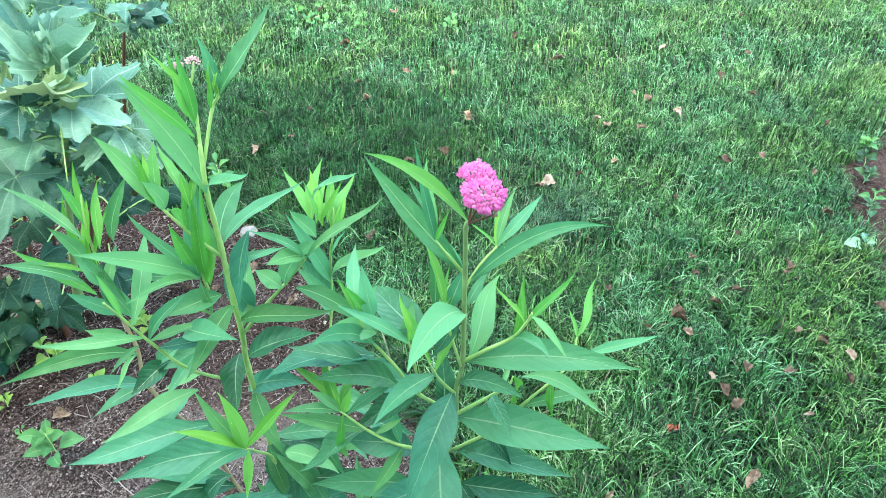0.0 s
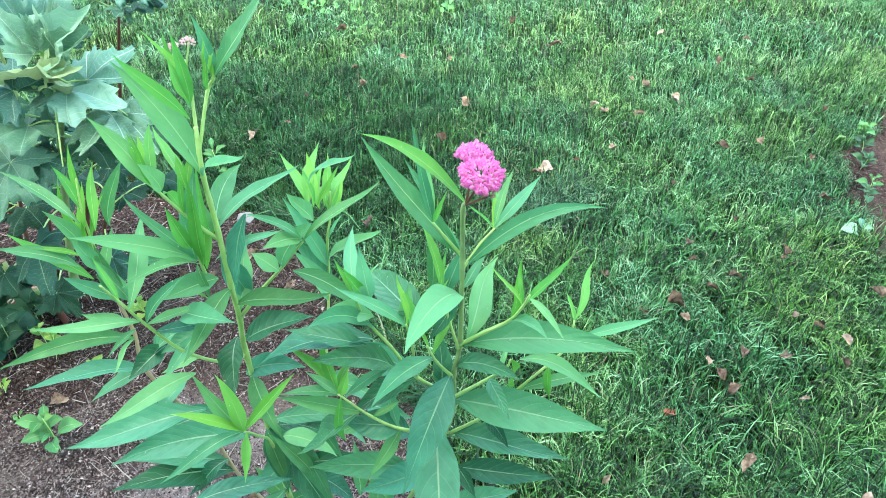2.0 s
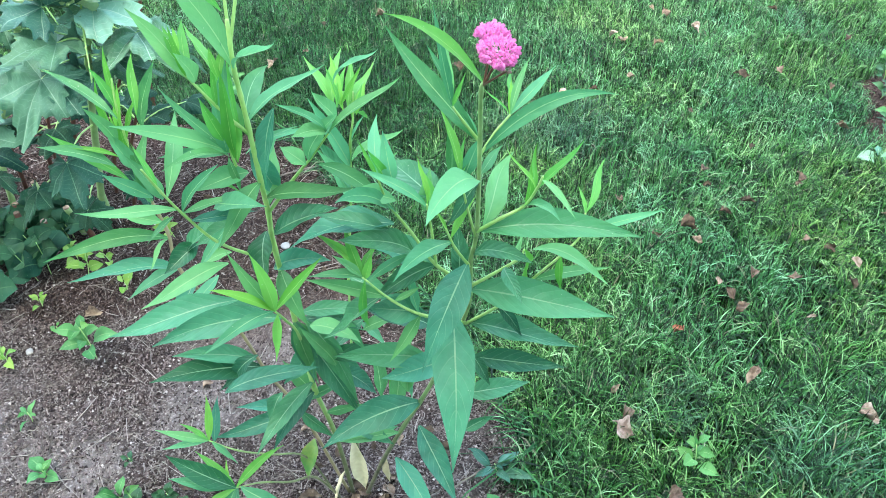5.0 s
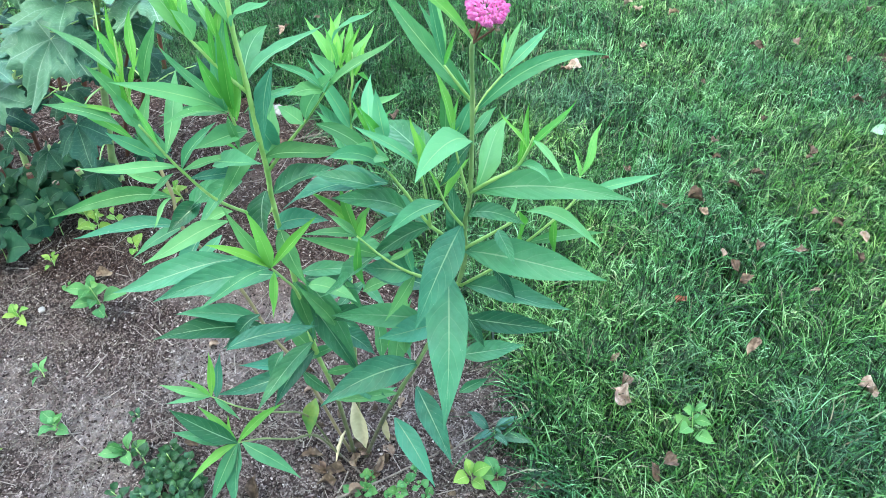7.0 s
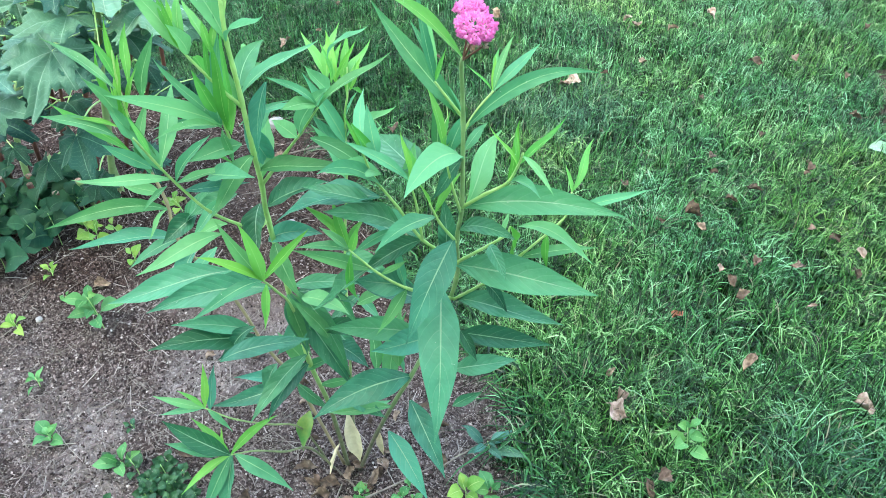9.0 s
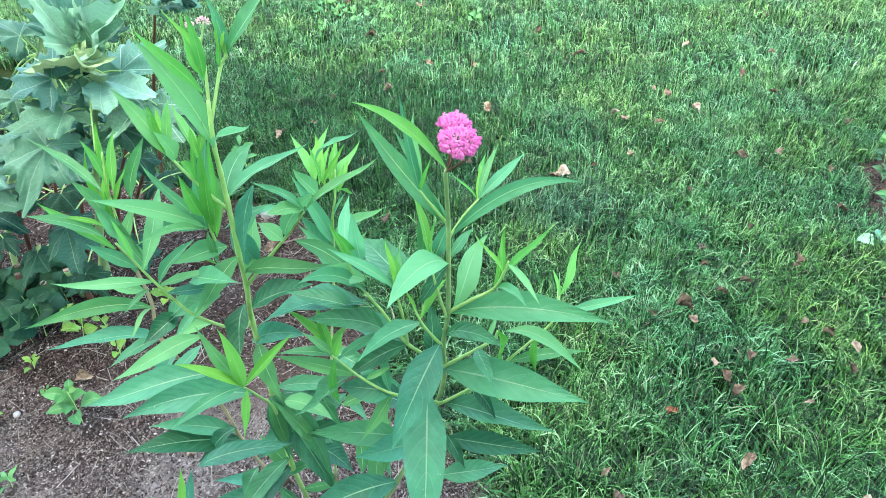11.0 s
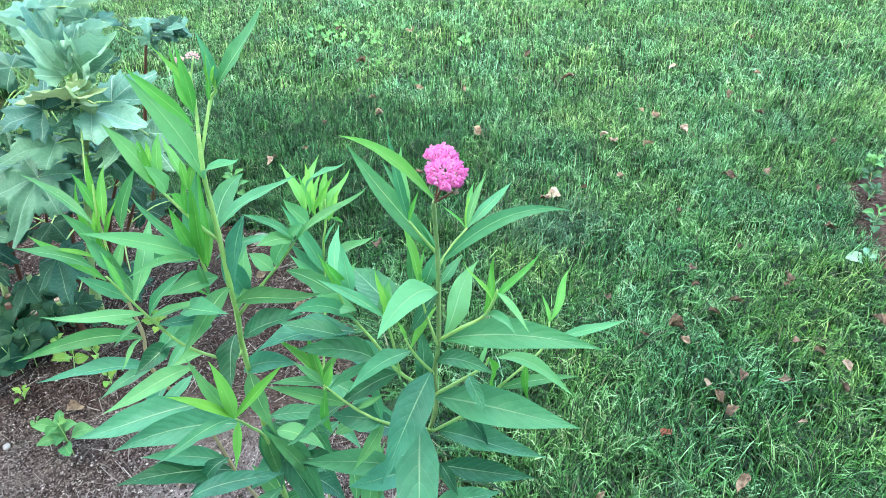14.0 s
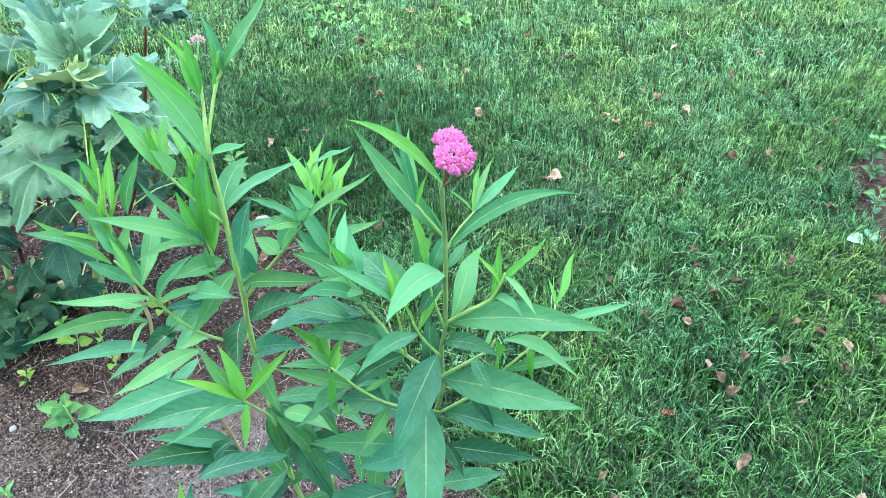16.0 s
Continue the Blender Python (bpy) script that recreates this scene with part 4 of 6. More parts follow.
leaf(MIDDLE, (-0.456, 0.758, 0.668), (-0.612, 0.662, 0.706), 0.032, 0, 0.05)
leaf(MATURE, (-0.448, 0.739, 0.618), (-0.593, 0.662, 0.661), 0.029, 0, 0.04)
leaf(MIDDLE, (-0.448, 0.739, 0.618), (-0.559, 0.733, 0.542), 0.027, 0, 0.04)
leaf(MIDDLE, (-0.456, 0.758, 0.668), (-0.474, 0.694, 0.654), 0.014, 30, 0.06)
leaf(MIDDLE, (-0.301, 0.606, 0.762), (-0.401, 0.526, 0.754), 0.031, 0, 0.06)
leaf(MIDDLE, (-0.397, 0.762, 0.577), (-0.443, 0.665, 0.562), 0.026, 20, 0.05)
leaf(MIDDLE, (-0.247, 0.662, 0.863), (-0.292, 0.568, 0.824), 0.031, 20, 0.08)
leaf(MATURE, (-0.257, 0.663, 0.771), (-0.252, 0.587, 0.727), 0.036, 40, 0.04)
leaf(MIDDLE, (-0.302, 0.629, 0.853), (-0.204, 0.540, 0.922), 0.036, 0, 0.05)
leaf(MIDDLE, (-0.210, 0.496, 0.786), (-0.250, 0.498, 0.889), 0.021, 0, 0.04)
leaf(YOUNG, (-0.210, 0.496, 0.786), (-0.222, 0.494, 0.889), 0.020, 10, 0.03)
leaf(YOUNG, (-0.210, 0.496, 0.786), (-0.147, 0.530, 0.849), 0.016, 0, 0.08)
leaf(YOUNG, (-0.210, 0.496, 0.786), (-0.271, 0.467, 0.856), 0.014, 0, 0.12)
leaf(YOUNG, (-0.212, 0.508, 0.767), (-0.218, 0.476, 0.708), 0.015, 0, 0.05)
leaf(MIDDLE, (-0.210, 0.496, 0.786), (-0.295, 0.438, 0.768), 0.019, 0, 0.10)
leaf(MATURE, (-0.311, 0.620, 0.670), (-0.523, 0.600, 0.604), 0.042, 0, 0.06)
leaf(MATURE, (-0.215, 0.528, 0.737), (-0.406, 0.520, 0.682), 0.038, 0, 0.06)
leaf(MATURE, (-0.356, 0.723, 0.391), (-0.496, 0.689, 0.441), 0.033, 0, 0.04)
leaf(MATURE, (-0.350, 0.720, 0.371), (-0.531, 0.646, 0.419), 0.048, 0, 0.06)
leaf(MIDDLE, (-0.249, 0.660, 0.698), (-0.203, 0.592, 0.642), 0.037, 40, 0.06)
leaf(MIDDLE, (-0.244, 0.654, 0.584), (-0.187, 0.617, 0.513), 0.026, 30, 0.04)
leaf(MATURE, (-0.244, 0.654, 0.584), (-0.215, 0.596, 0.493), 0.032, 20, 0.06)
leaf(MATURE, (-0.232, 0.654, 0.541), (-0.150, 0.602, 0.395), 0.040, -20, 0.06)
leaf(MATURE, (-0.222, 0.665, 0.600), (-0.128, 0.628, 0.591), 0.024, 0, 0.05)
leaf(MATURE, (-0.061, 0.535, 0.890), (-0.151, 0.542, 0.909), 0.022, 0, 0.04)
leaf(MATURE, (-0.073, 0.528, 0.783), (-0.166, 0.531, 0.689), 0.034, 20, 0.04)
leaf(MATURE, (-0.007, 0.561, 0.805), (-0.092, 0.543, 0.755), 0.028, 0, 0.04)
leaf(MATURE, (-0.021, 0.600, 0.556), (-0.172, 0.583, 0.582), 0.037, 0, 0.04)
leaf(MIDDLE, (-0.029, 0.539, 0.733), (-0.074, 0.511, 0.662), 0.021, 0, 0.08)
leaf(MATURE, (0.034, 0.570, 0.799), (-0.024, 0.455, 0.716), 0.043, 0, 0.08)
leaf(MATURE, (0.016, 0.580, 0.691), (0.015, 0.389, 0.581), 0.057, 70, 0.10)
leaf(MATURE, (-0.050, 0.614, 0.341), (0.020, 0.495, 0.277), 0.040, 0, 0.06)
leaf(MATURE, (-0.102, 0.633, 0.197), (-0.016, 0.519, 0.136), 0.040, 0, 0.06)
leaf(MATURE, (-0.044, 0.607, 0.427), (-0.203, 0.521, 0.414), 0.051, 0, 0.08)
leaf(MIDDLE, (-0.087, 0.628, 0.295), (-0.212, 0.604, 0.305), 0.023, 30, 0.06)
leaf(MIDDLE, (-0.065, 0.613, 0.447), (-0.061, 0.668, 0.533), 0.036, 50, 0.04)
leaf(MIDDLE, (-0.141, 0.765, 0.213), (-0.153, 0.826, 0.308), 0.036, 40, 0.04)
leaf(MIDDLE, (0.002, 0.590, 0.573), (-0.038, 0.629, 0.648), 0.019, 0, 0.06)
leaf(MATURE, (-0.236, 0.648, 0.425), (-0.319, 0.527, 0.382), 0.034, 30, 0.04)
leaf(MATURE, (-0.237, 0.652, 0.396), (-0.308, 0.568, 0.327), 0.031, 0, 0.06)
leaf(MATURE, (-0.294, 0.704, 0.251), (-0.227, 0.676, 0.192), 0.024, 30, 0.04)
leaf(MIDDLE, (-0.229, 0.656, 0.317), (-0.155, 0.674, 0.320), 0.021, 30, 0.04)
leaf(MATURE, (-0.294, 0.704, 0.251), (-0.412, 0.686, 0.286), 0.027, 0, 0.04)
leaf(MATURE, (-0.292, 0.703, 0.244), (-0.448, 0.631, 0.265), 0.035, 0, 0.04)
leaf(MATURE, (-0.293, 0.640, 0.402), (-0.316, 0.600, 0.368), 0.026, 30, 0.04)
leaf(SICK, (-0.272, 0.680, 0.185), (-0.283, 0.620, 0.127), 0.040, 0, 0.06)
leaf(YOUNG, (0.099, 0.548, 0.916), (0.110, 0.559, 1.000), 0.013, 30, 0.03)
leaf(YOUNG, (0.109, 0.525, 0.959), (0.075, 0.543, 1.007), 0.008, 30, 0.03)
leaf(YOUNG, (0.109, 0.525, 0.959), (0.161, 0.550, 1.014), 0.011, 0, 0.03)
leaf(MIDDLE, (0.099, 0.548, 0.916), (0.134, 0.484, 0.948), 0.016, 0, 0.14)
leaf(MIDDLE, (0.112, 0.512, 0.985), (0.146, 0.469, 0.966), 0.009, 30, 0.04)
leaf(YOUNG, (0.108, 0.526, 0.956), (0.107, 0.553, 0.996), 0.007, 20, 0.03)
leaf(YOUNG, (0.189, 0.617, 0.847), (0.221, 0.690, 0.882), 0.014, 30, 0.03)
leaf(YOUNG, (0.189, 0.616, 0.844), (0.179, 0.640, 0.876), 0.007, 30, 0.03)
leaf(MIDDLE, (0.199, 0.607, 0.827), (0.285, 0.599, 0.869), 0.015, 0, 0.06)
leaf(MIDDLE, (0.120, 0.583, 0.813), (0.219, 0.544, 0.784), 0.022, 0, 0.12)
leaf(MIDDLE, (0.122, 0.590, 0.746), (0.240, 0.626, 0.736), 0.019, 0, 0.04)
leaf(YOUNG, (0.161, 0.599, 0.788), (0.166, 0.585, 0.728), 0.013, 60, 0.02)
leaf(YOUNG, (0.109, 0.584, 0.812), (0.117, 0.638, 0.693), 0.027, 60, 0.02)
leaf(MATURE, (0.083, 0.580, 0.782), (0.104, 0.519, 0.776), 0.017, 30, 0.06)
leaf(MATURE, (0.077, 0.577, 0.708), (0.113, 0.552, 0.668), 0.015, 30, 0.06)
leaf(MATURE, (0.039, 0.579, 0.596), (0.069, 0.549, 0.555), 0.015, 30, 0.06)
leaf(MIDDLE, (0.093, 0.580, 0.790), (0.109, 0.618, 0.814), 0.008, 0, 0.04)
leaf(YOUNG, (-0.374, 0.519, 0.284), (-0.438, 0.549, 0.356), 0.019, 10, 0.05)
leaf(YOUNG, (-0.374, 0.519, 0.284), (-0.293, 0.582, 0.324), 0.019, 10, 0.05)
leaf(YOUNG, (-0.385, 0.526, 0.291), (-0.391, 0.552, 0.326), 0.007, 20, 0.03)
leaf(YOUNG, (-0.374, 0.519, 0.284), (-0.451, 0.450, 0.258), 0.020, 0, 0.08)
leaf(MIDDLE, (-0.374, 0.519, 0.284), (-0.415, 0.428, 0.218), 0.029, 0, 0.06)
leaf(MIDDLE, (-0.369, 0.525, 0.277), (-0.264, 0.491, 0.211), 0.033, 0, 0.08)
leaf(MATURE, (-0.374, 0.519, 0.284), (-0.481, 0.532, 0.370), 0.033, 0, 0.06)
leaf(MATURE, (-0.389, 0.516, 0.287), (-0.479, 0.508, 0.334), 0.022, 0, 0.06)
leaf(MATURE, (-0.372, 0.522, 0.280), (-0.375, 0.424, 0.195), 0.031, 0, 0.06)
leaf(YOUNG, (-0.415, 0.565, 0.364), (-0.417, 0.613, 0.432), 0.016, 10, 0.04)
leaf(MIDDLE, (-0.415, 0.565, 0.364), (-0.495, 0.557, 0.409), 0.018, 0, 0.04)
leaf(YOUNG, (-0.415, 0.565, 0.364), (-0.459, 0.573, 0.404), 0.010, 0, 0.04)
leaf(MIDDLE, (-0.415, 0.565, 0.364), (-0.486, 0.538, 0.378), 0.014, 0, 0.05)
leaf(MIDDLE, (-0.412, 0.566, 0.359), (-0.369, 0.547, 0.317), 0.013, 0, 0.05)
leaf(MATURE, (-0.409, 0.568, 0.354), (-0.401, 0.620, 0.419), 0.017, 40, 0.03)
leaf(MIDDLE, (-0.472, 0.776, 0.725), (-0.495, 0.783, 0.780), 0.012, 0, 0.04)
leaf(YOUNG, (-0.274, 0.649, 0.856), (-0.315, 0.641, 0.883), 0.006, 0, 0.06)
leaf(MIDDLE, (-0.278, 0.652, 0.911), (-0.270, 0.638, 0.863), 0.013, 30, 0.04)
leaf(MIDDLE, (-0.296, 0.630, 0.811), (-0.341, 0.587, 0.762), 0.020, 10, 0.04)
leaf(MIDDLE, (-0.336, 0.597, 0.862), (-0.266, 0.625, 0.868), 0.015, 0, 0.04)
leaf(MATURE, (-0.330, 0.601, 0.846), (-0.249, 0.628, 0.840), 0.017, 0, 0.04)
leaf(MIDDLE, (-0.070, 0.529, 0.778), (-0.172, 0.521, 0.818), 0.022, 0, 0.05)
leaf(MATURE, (-0.163, 0.801, 0.416), (-0.229, 0.755, 0.372), 0.026, 0, 0.05)
leaf(MATURE, (-0.170, 0.803, 0.405), (-0.120, 0.780, 0.357), 0.019, 0, 0.05)
leaf(MIDDLE, (-0.062, 0.532, 0.766), (-0.027, 0.545, 0.782), 0.010, 0, 0.05)
leaf(MIDDLE, (-0.032, 0.538, 0.737), (-0.048, 0.567, 0.798), 0.017, 20, 0.05)
leaf(MATURE, (0.021, 0.574, 0.768), (0.018, 0.606, 0.842), 0.024, 20, 0.04)
leaf(MATURE, (-0.029, 0.539, 0.733), (-0.099, 0.534, 0.753), 0.036, 0, 0.04)
leaf(MIDDLE, (-0.149, 0.797, 0.775), (-0.176, 0.813, 0.854), 0.015, 0, 0.05)
leaf(MATURE, (-0.216, 0.781, 0.323), (-0.161, 0.745, 0.260), 0.027, 0, 0.05)
leaf(YOUNG, (-0.484, 0.784, 0.800), (-0.497, 0.795, 0.889), 0.011, 20, 0.03)
leaf(YOUNG, (-0.478, 0.784, 0.899), (-0.510, 0.808, 0.956), 0.015, 20, 0.03)
leaf(YOUNG, (-0.484, 0.784, 0.814), (-0.513, 0.787, 0.884), 0.009, 20, 0.03)
leaf(YOUNG, (-0.274, 0.650, 0.990), (-0.271, 0.659, 1.053), 0.008, 20, 0.03)
leaf(YOUNG, (-0.259, 0.659, 0.959), (-0.255, 0.671, 1.047), 0.011, 20, 0.03)
leaf(YOUNG, (-0.151, 0.776, 0.915), (-0.163, 0.783, 0.973), 0.008, 20, 0.03)
leaf(YOUNG, (-0.147, 0.777, 0.910), (-0.113, 0.792, 0.968), 0.009, 20, 0.03)
leaf(YOUNG, (-0.132, 0.781, 0.892), (-0.116, 0.793, 0.937), 0.006, 20, 0.03)
leaf(MIDDLE, (-0.476, 0.750, 0.864), (-0.488, 0.720, 0.944), 0.022, 0, 0.05)
leaf(MIDDLE, (-0.439, 0.750, 0.758), (-0.468, 0.740, 0.852), 0.026, 0, 0.05)
leaf(YOUNG, (-0.260, 0.640, 1.035), (-0.270, 0.660, 1.064), 0.010, 0, 0.05)
leaf(YOUNG, (-0.262, 0.650, 1.028), (-0.260, 0.680, 1.057), 0.011, 0, 0.05)
leaf(MIDDLE, (-0.148, 0.800, 0.789), (-0.058, 0.760, 0.881), 0.026, 0, 0.05)
leaf(MIDDLE, (-0.158, 0.810, 0.699), (-0.189, 0.760, 0.846), 0.030, 0, 0.05)
leaf(MIDDLE, (-0.203, 0.600, 0.635), (-0.119, 0.550, 0.657), 0.030, 0, 0.05)
leaf(MATURE, (-0.019, 0.600, 0.635), (-0.113, 0.580, 0.698), 0.036, 0, 0.05)
leaf(MATURE, (-0.108, 0.700, 0.584), (-0.024, 0.680, 0.568), 0.030, 0, 0.05)
leaf(MATURE, (-0.245, 0.660, 0.769), (-0.137, 0.620, 0.852), 0.034, 0, 0.05)
leaf(MATURE, (-0.262, 0.670, 0.687), (-0.165, 0.640, 0.734), 0.030, 0, 0.05)
leaf(MATURE, (-0.041, 0.600, 0.768), (-0.106, 0.580, 0.832), 0.040, 0, 0.05)
leaf(MATURE, (-0.262, 0.690, 0.895), (-0.236, 0.700, 0.805), 0.030, 0, 0.05)
leaf(MIDDLE, (0.029, 0.560, 0.949), (0.049, 0.580, 0.995), 0.020, 0, 0.05)
leaf(MIDDLE, (0.013, 0.580, 0.933), (0.011, 0.600, 1.011), 0.016, 0, 0.05)
leaf(MATURE, (-0.398, 0.720, 0.469), (-0.496, 0.700, 0.489), 0.034, 0, 0.05)
leaf(MATURE, (-0.410, 0.720, 0.615), (-0.455, 0.660, 0.538), 0.030, 0, 0.05)
leaf(MATURE, (-0.287, 0.660, 0.791), (-0.357, 0.640, 0.763), 0.028, 0, 0.05)
leaf(MIDDLE, (-0.325, 0.680, 0.712), (-0.379, 0.660, 0.699), 0.024, 0, 0.05)
leaf(MATURE, (-0.176, 0.800, 0.534), (-0.089, 0.760, 0.520), 0.034, 0, 0.05)
leaf(MATURE, (-0.232, 0.660, 0.578), (-0.150, 0.620, 0.613), 0.032, 0, 0.05)
leaf(MIDDLE, (-0.248, 0.660, 0.387), (-0.285, 0.660, 0.469), 0.034, 0, 0.05)
leaf(MATURE, (-0.186, 0.660, 0.442), (-0.120, 0.620, 0.429), 0.032, 0, 0.05)
leaf(MIDDLE, (-0.226, 0.660, 0.456), (-0.232, 0.620, 0.611), 0.022, 0, 0.05)
leaf(MIDDLE, (-0.181, 0.620, 0.509), (-0.228, 0.620, 0.608), 0.026, 0, 0.05)
leaf(MIDDLE, (-0.091, 0.660, 0.325), (-0.059, 0.700, 0.489), 0.036, 0, 0.05)
leaf(YOUNG, (-0.102, 0.680, 0.352), (-0.101, 0.700, 0.396), 0.022, 0, 0.05)
leaf(MATURE, (-0.362, 0.580, 0.487), (-0.196, 0.580, 0.559), 0.030, 0, 0.05)
leaf(MATURE, (-0.343, 0.700, 0.433), (-0.428, 0.680, 0.349), 0.028, 0, 0.05)
leaf(MIDDLE, (-0.144, 0.700, 0.507), (-0.078, 0.680, 0.563), 0.030, 0, 0.05)
leaf(MATURE, (0.042, 0.570, 0.607), (0.070, 0.540, 0.569), 0.016, 0, 0.05)
leaf(MATURE, (-0.177, 0.640, 0.310), (-0.097, 0.600, 0.300), 0.030, 0, 0.05)
leaf(MIDDLE, (-0.167, 0.660, 0.220), (-0.095, 0.660, 0.267), 0.026, 0, 0.05)
leaf(MATURE, (-0.196, 0.720, 0.528), (-0.138, 0.700, 0.567), 0.026, 0, 0.05)
leaf(YOUNG, (-0.482, 0.780, 0.862), (-0.472, 0.800, 0.934), 0.014, 0, 0.05)
leaf(YOUNG, (-0.476, 0.780, 0.852), (-0.448, 0.800, 0.915), 0.012, 0, 0.05)
leaf(MIDDLE, (-0.468, 0.760, 0.810), (-0.483, 0.740, 0.898), 0.026, 0, 0.05)
leaf(MIDDLE, (-0.441, 0.750, 0.771), (-0.465, 0.760, 0.856), 0.028, 0, 0.05)
leaf(MIDDLE, (-0.454, 0.750, 0.762), (-0.500, 0.720, 0.830), 0.024, 0, 0.05)
leaf(MIDDLE, (-0.467, 0.770, 0.785), (-0.453, 0.800, 0.857), 0.020, 0, 0.05)
leaf(YOUNG, (-0.474, 0.770, 0.818), (-0.469, 0.760, 0.898), 0.018, 0, 0.05)
leaf(MIDDLE, (-0.278, 0.650, 0.920), (-0.284, 0.660, 0.992), 0.022, 0, 0.05)
leaf(YOUNG, (-0.270, 0.650, 0.911), (-0.264, 0.680, 0.988), 0.018, 0, 0.05)
leaf(YOUNG, (-0.274, 0.640, 0.946), (-0.286, 0.630, 1.014), 0.018, 0, 0.05)
leaf(YOUNG, (-0.271, 0.660, 0.897), (-0.263, 0.700, 0.943), 0.016, 0, 0.05)
leaf(MIDDLE, (-0.260, 0.660, 0.881), (-0.323, 0.620, 0.880), 0.034, 0, 0.05)
leaf(MIDDLE, (-0.252, 0.670, 0.874), (-0.225, 0.720, 0.909), 0.024, 0, 0.05)
leaf(MIDDLE, (-0.256, 0.670, 0.939), (-0.277, 0.700, 0.985), 0.022, 0, 0.05)
leaf(YOUNG, (-0.303, 0.640, 1.058), (-0.317, 0.660, 1.091), 0.011, 0, 0.05)
leaf(YOUNG, (-0.301, 0.640, 1.058), (-0.306, 0.660, 1.090), 0.009, 0, 0.05)
leaf(MIDDLE, (-0.289, 0.640, 1.029), (-0.296, 0.620, 1.078), 0.024, 0, 0.05)
leaf(YOUNG, (-0.145, 0.780, 0.901), (-0.166, 0.840, 0.957), 0.018, 0, 0.05)
leaf(YOUNG, (-0.138, 0.780, 0.906), (-0.140, 0.860, 0.942), 0.016, 0, 0.05)
leaf(MIDDLE, (-0.152, 0.760, 0.896), (-0.177, 0.740, 0.956), 0.026, 0, 0.05)
leaf(YOUNG, (-0.127, 0.780, 0.893), (-0.115, 0.820, 0.925), 0.014, 0, 0.05)
leaf(MIDDLE, (-0.140, 0.640, 0.959), (-0.176, 0.600, 0.979), 0.024, 0, 0.05)
leaf(MIDDLE, (-0.178, 0.650, 0.901), (-0.211, 0.660, 0.922), 0.026, 0, 0.05)
leaf(MIDDLE, (-0.051, 0.530, 0.967), (-0.059, 0.540, 1.029), 0.020, 0, 0.05)
leaf(YOUNG, (-0.058, 0.530, 0.967), (-0.075, 0.520, 1.020), 0.014, 0, 0.05)
leaf(MIDDLE, (-0.051, 0.540, 0.932), (-0.106, 0.500, 0.964), 0.030, 0, 0.05)
leaf(MATURE, (-0.397, 0.730, 0.682), (-0.443, 0.680, 0.663), 0.032, 0, 0.05)
leaf(MATURE, (-0.420, 0.730, 0.656), (-0.328, 0.700, 0.761), 0.030, 0, 0.05)
leaf(MIDDLE, (-0.454, 0.750, 0.710), (-0.512, 0.740, 0.739), 0.024, 0, 0.05)
leaf(MIDDLE, (-0.017, 0.530, 0.925), (-0.010, 0.550, 0.973), 0.018, 0, 0.05)
leaf(YOUNG, (-0.007, 0.520, 0.931), (-0.018, 0.520, 0.993), 0.014, 0, 0.05)
leaf(MATURE, (-0.000, 0.600, 0.552), (-0.097, 0.560, 0.557), 0.040, 0, 0.05)
leaf(MATURE, (-0.212, 0.640, 0.537), (-0.269, 0.600, 0.484), 0.034, 0, 0.05)
leaf(MATURE, (-0.181, 0.780, 0.451), (-0.246, 0.740, 0.408), 0.034, 0, 0.05)
leaf(MATURE, (-0.177, 0.800, 0.519), (-0.105, 0.760, 0.508), 0.032, 0, 0.05)


def floret_mesh():
    """One small flower: five turned-back petals under a crown of five hoods."""
    verts, faces = [], []
    for k in range(5):
        w = 2 * math.pi * k / 5
        c, s = math.cos(w), math.sin(w)
        i = len(verts)
        for r, h, half in ((0.0006, 0.0030, 0.0006), (0.0026, 0.0024, 0.0014), (0.0036, -0.0002, 0.0012), (0.0032, -0.0030, 0.0003)):
            for sgn in (-1, 1):
                verts.append((c * r - s * half * sgn, s * r + c * half * sgn, h))
        faces += [(i + 2 * j, i + 2 * j + 1, i + 2 * j + 3, i + 2 * j + 2) for j in range(3)]
        w += math.pi / 5
        c, s = math.cos(w), math.sin(w)
        i = len(verts)
        verts += [(c * 0.0006 - s * 0.0007, s * 0.0006 + c * 0.0007, 0.0028), (c * 0.0006 + s * 0.0007, s * 0.0006 - c * 0.0007, 0.0028), (c * 0.0021, s * 0.0021, 0.0036), (c * 0.0014, s * 0.0014, 0.0058)]
        faces += [(i, i + 2, i + 3), (i + 2, i + 1, i + 3), (i + 1, i, i + 3)]
    return mesh_from("floret", verts, faces, PINK)


def bud_mesh(name, r, mat):
    verts, faces = [(0, 0, -1.3 * r)], []
    for h, q in ((-0.8, 0.6), (0.0, 1.0), (0.7, 0.75)):
        for k in range(6):
            w = math.pi * k / 3
            verts.append((q * r * math.cos(w), q * r * math.sin(w), h * r))
    verts.append((0, 0, 1.15 * r))
    for k in range(6):
        t = (k + 1) % 6
        faces += [(0, 1 + t, 1 + k), (1 + k, 1 + t, 7 + t, 7 + k), (7 + k, 7 + t, 13 + t, 13 + k), (13 + k, 13 + t, 19)]
    return mesh_from(name, verts, faces, mat)


FLORET, PINK_BUD, SMALL_BUD, TAN_BUD = floret_mesh(), bud_mesh("bud", 0.0024, PINK), bud_mesh("bud", 0.0014, PALE_PINK), bud_mesh("bud", 0.0018, TAN)


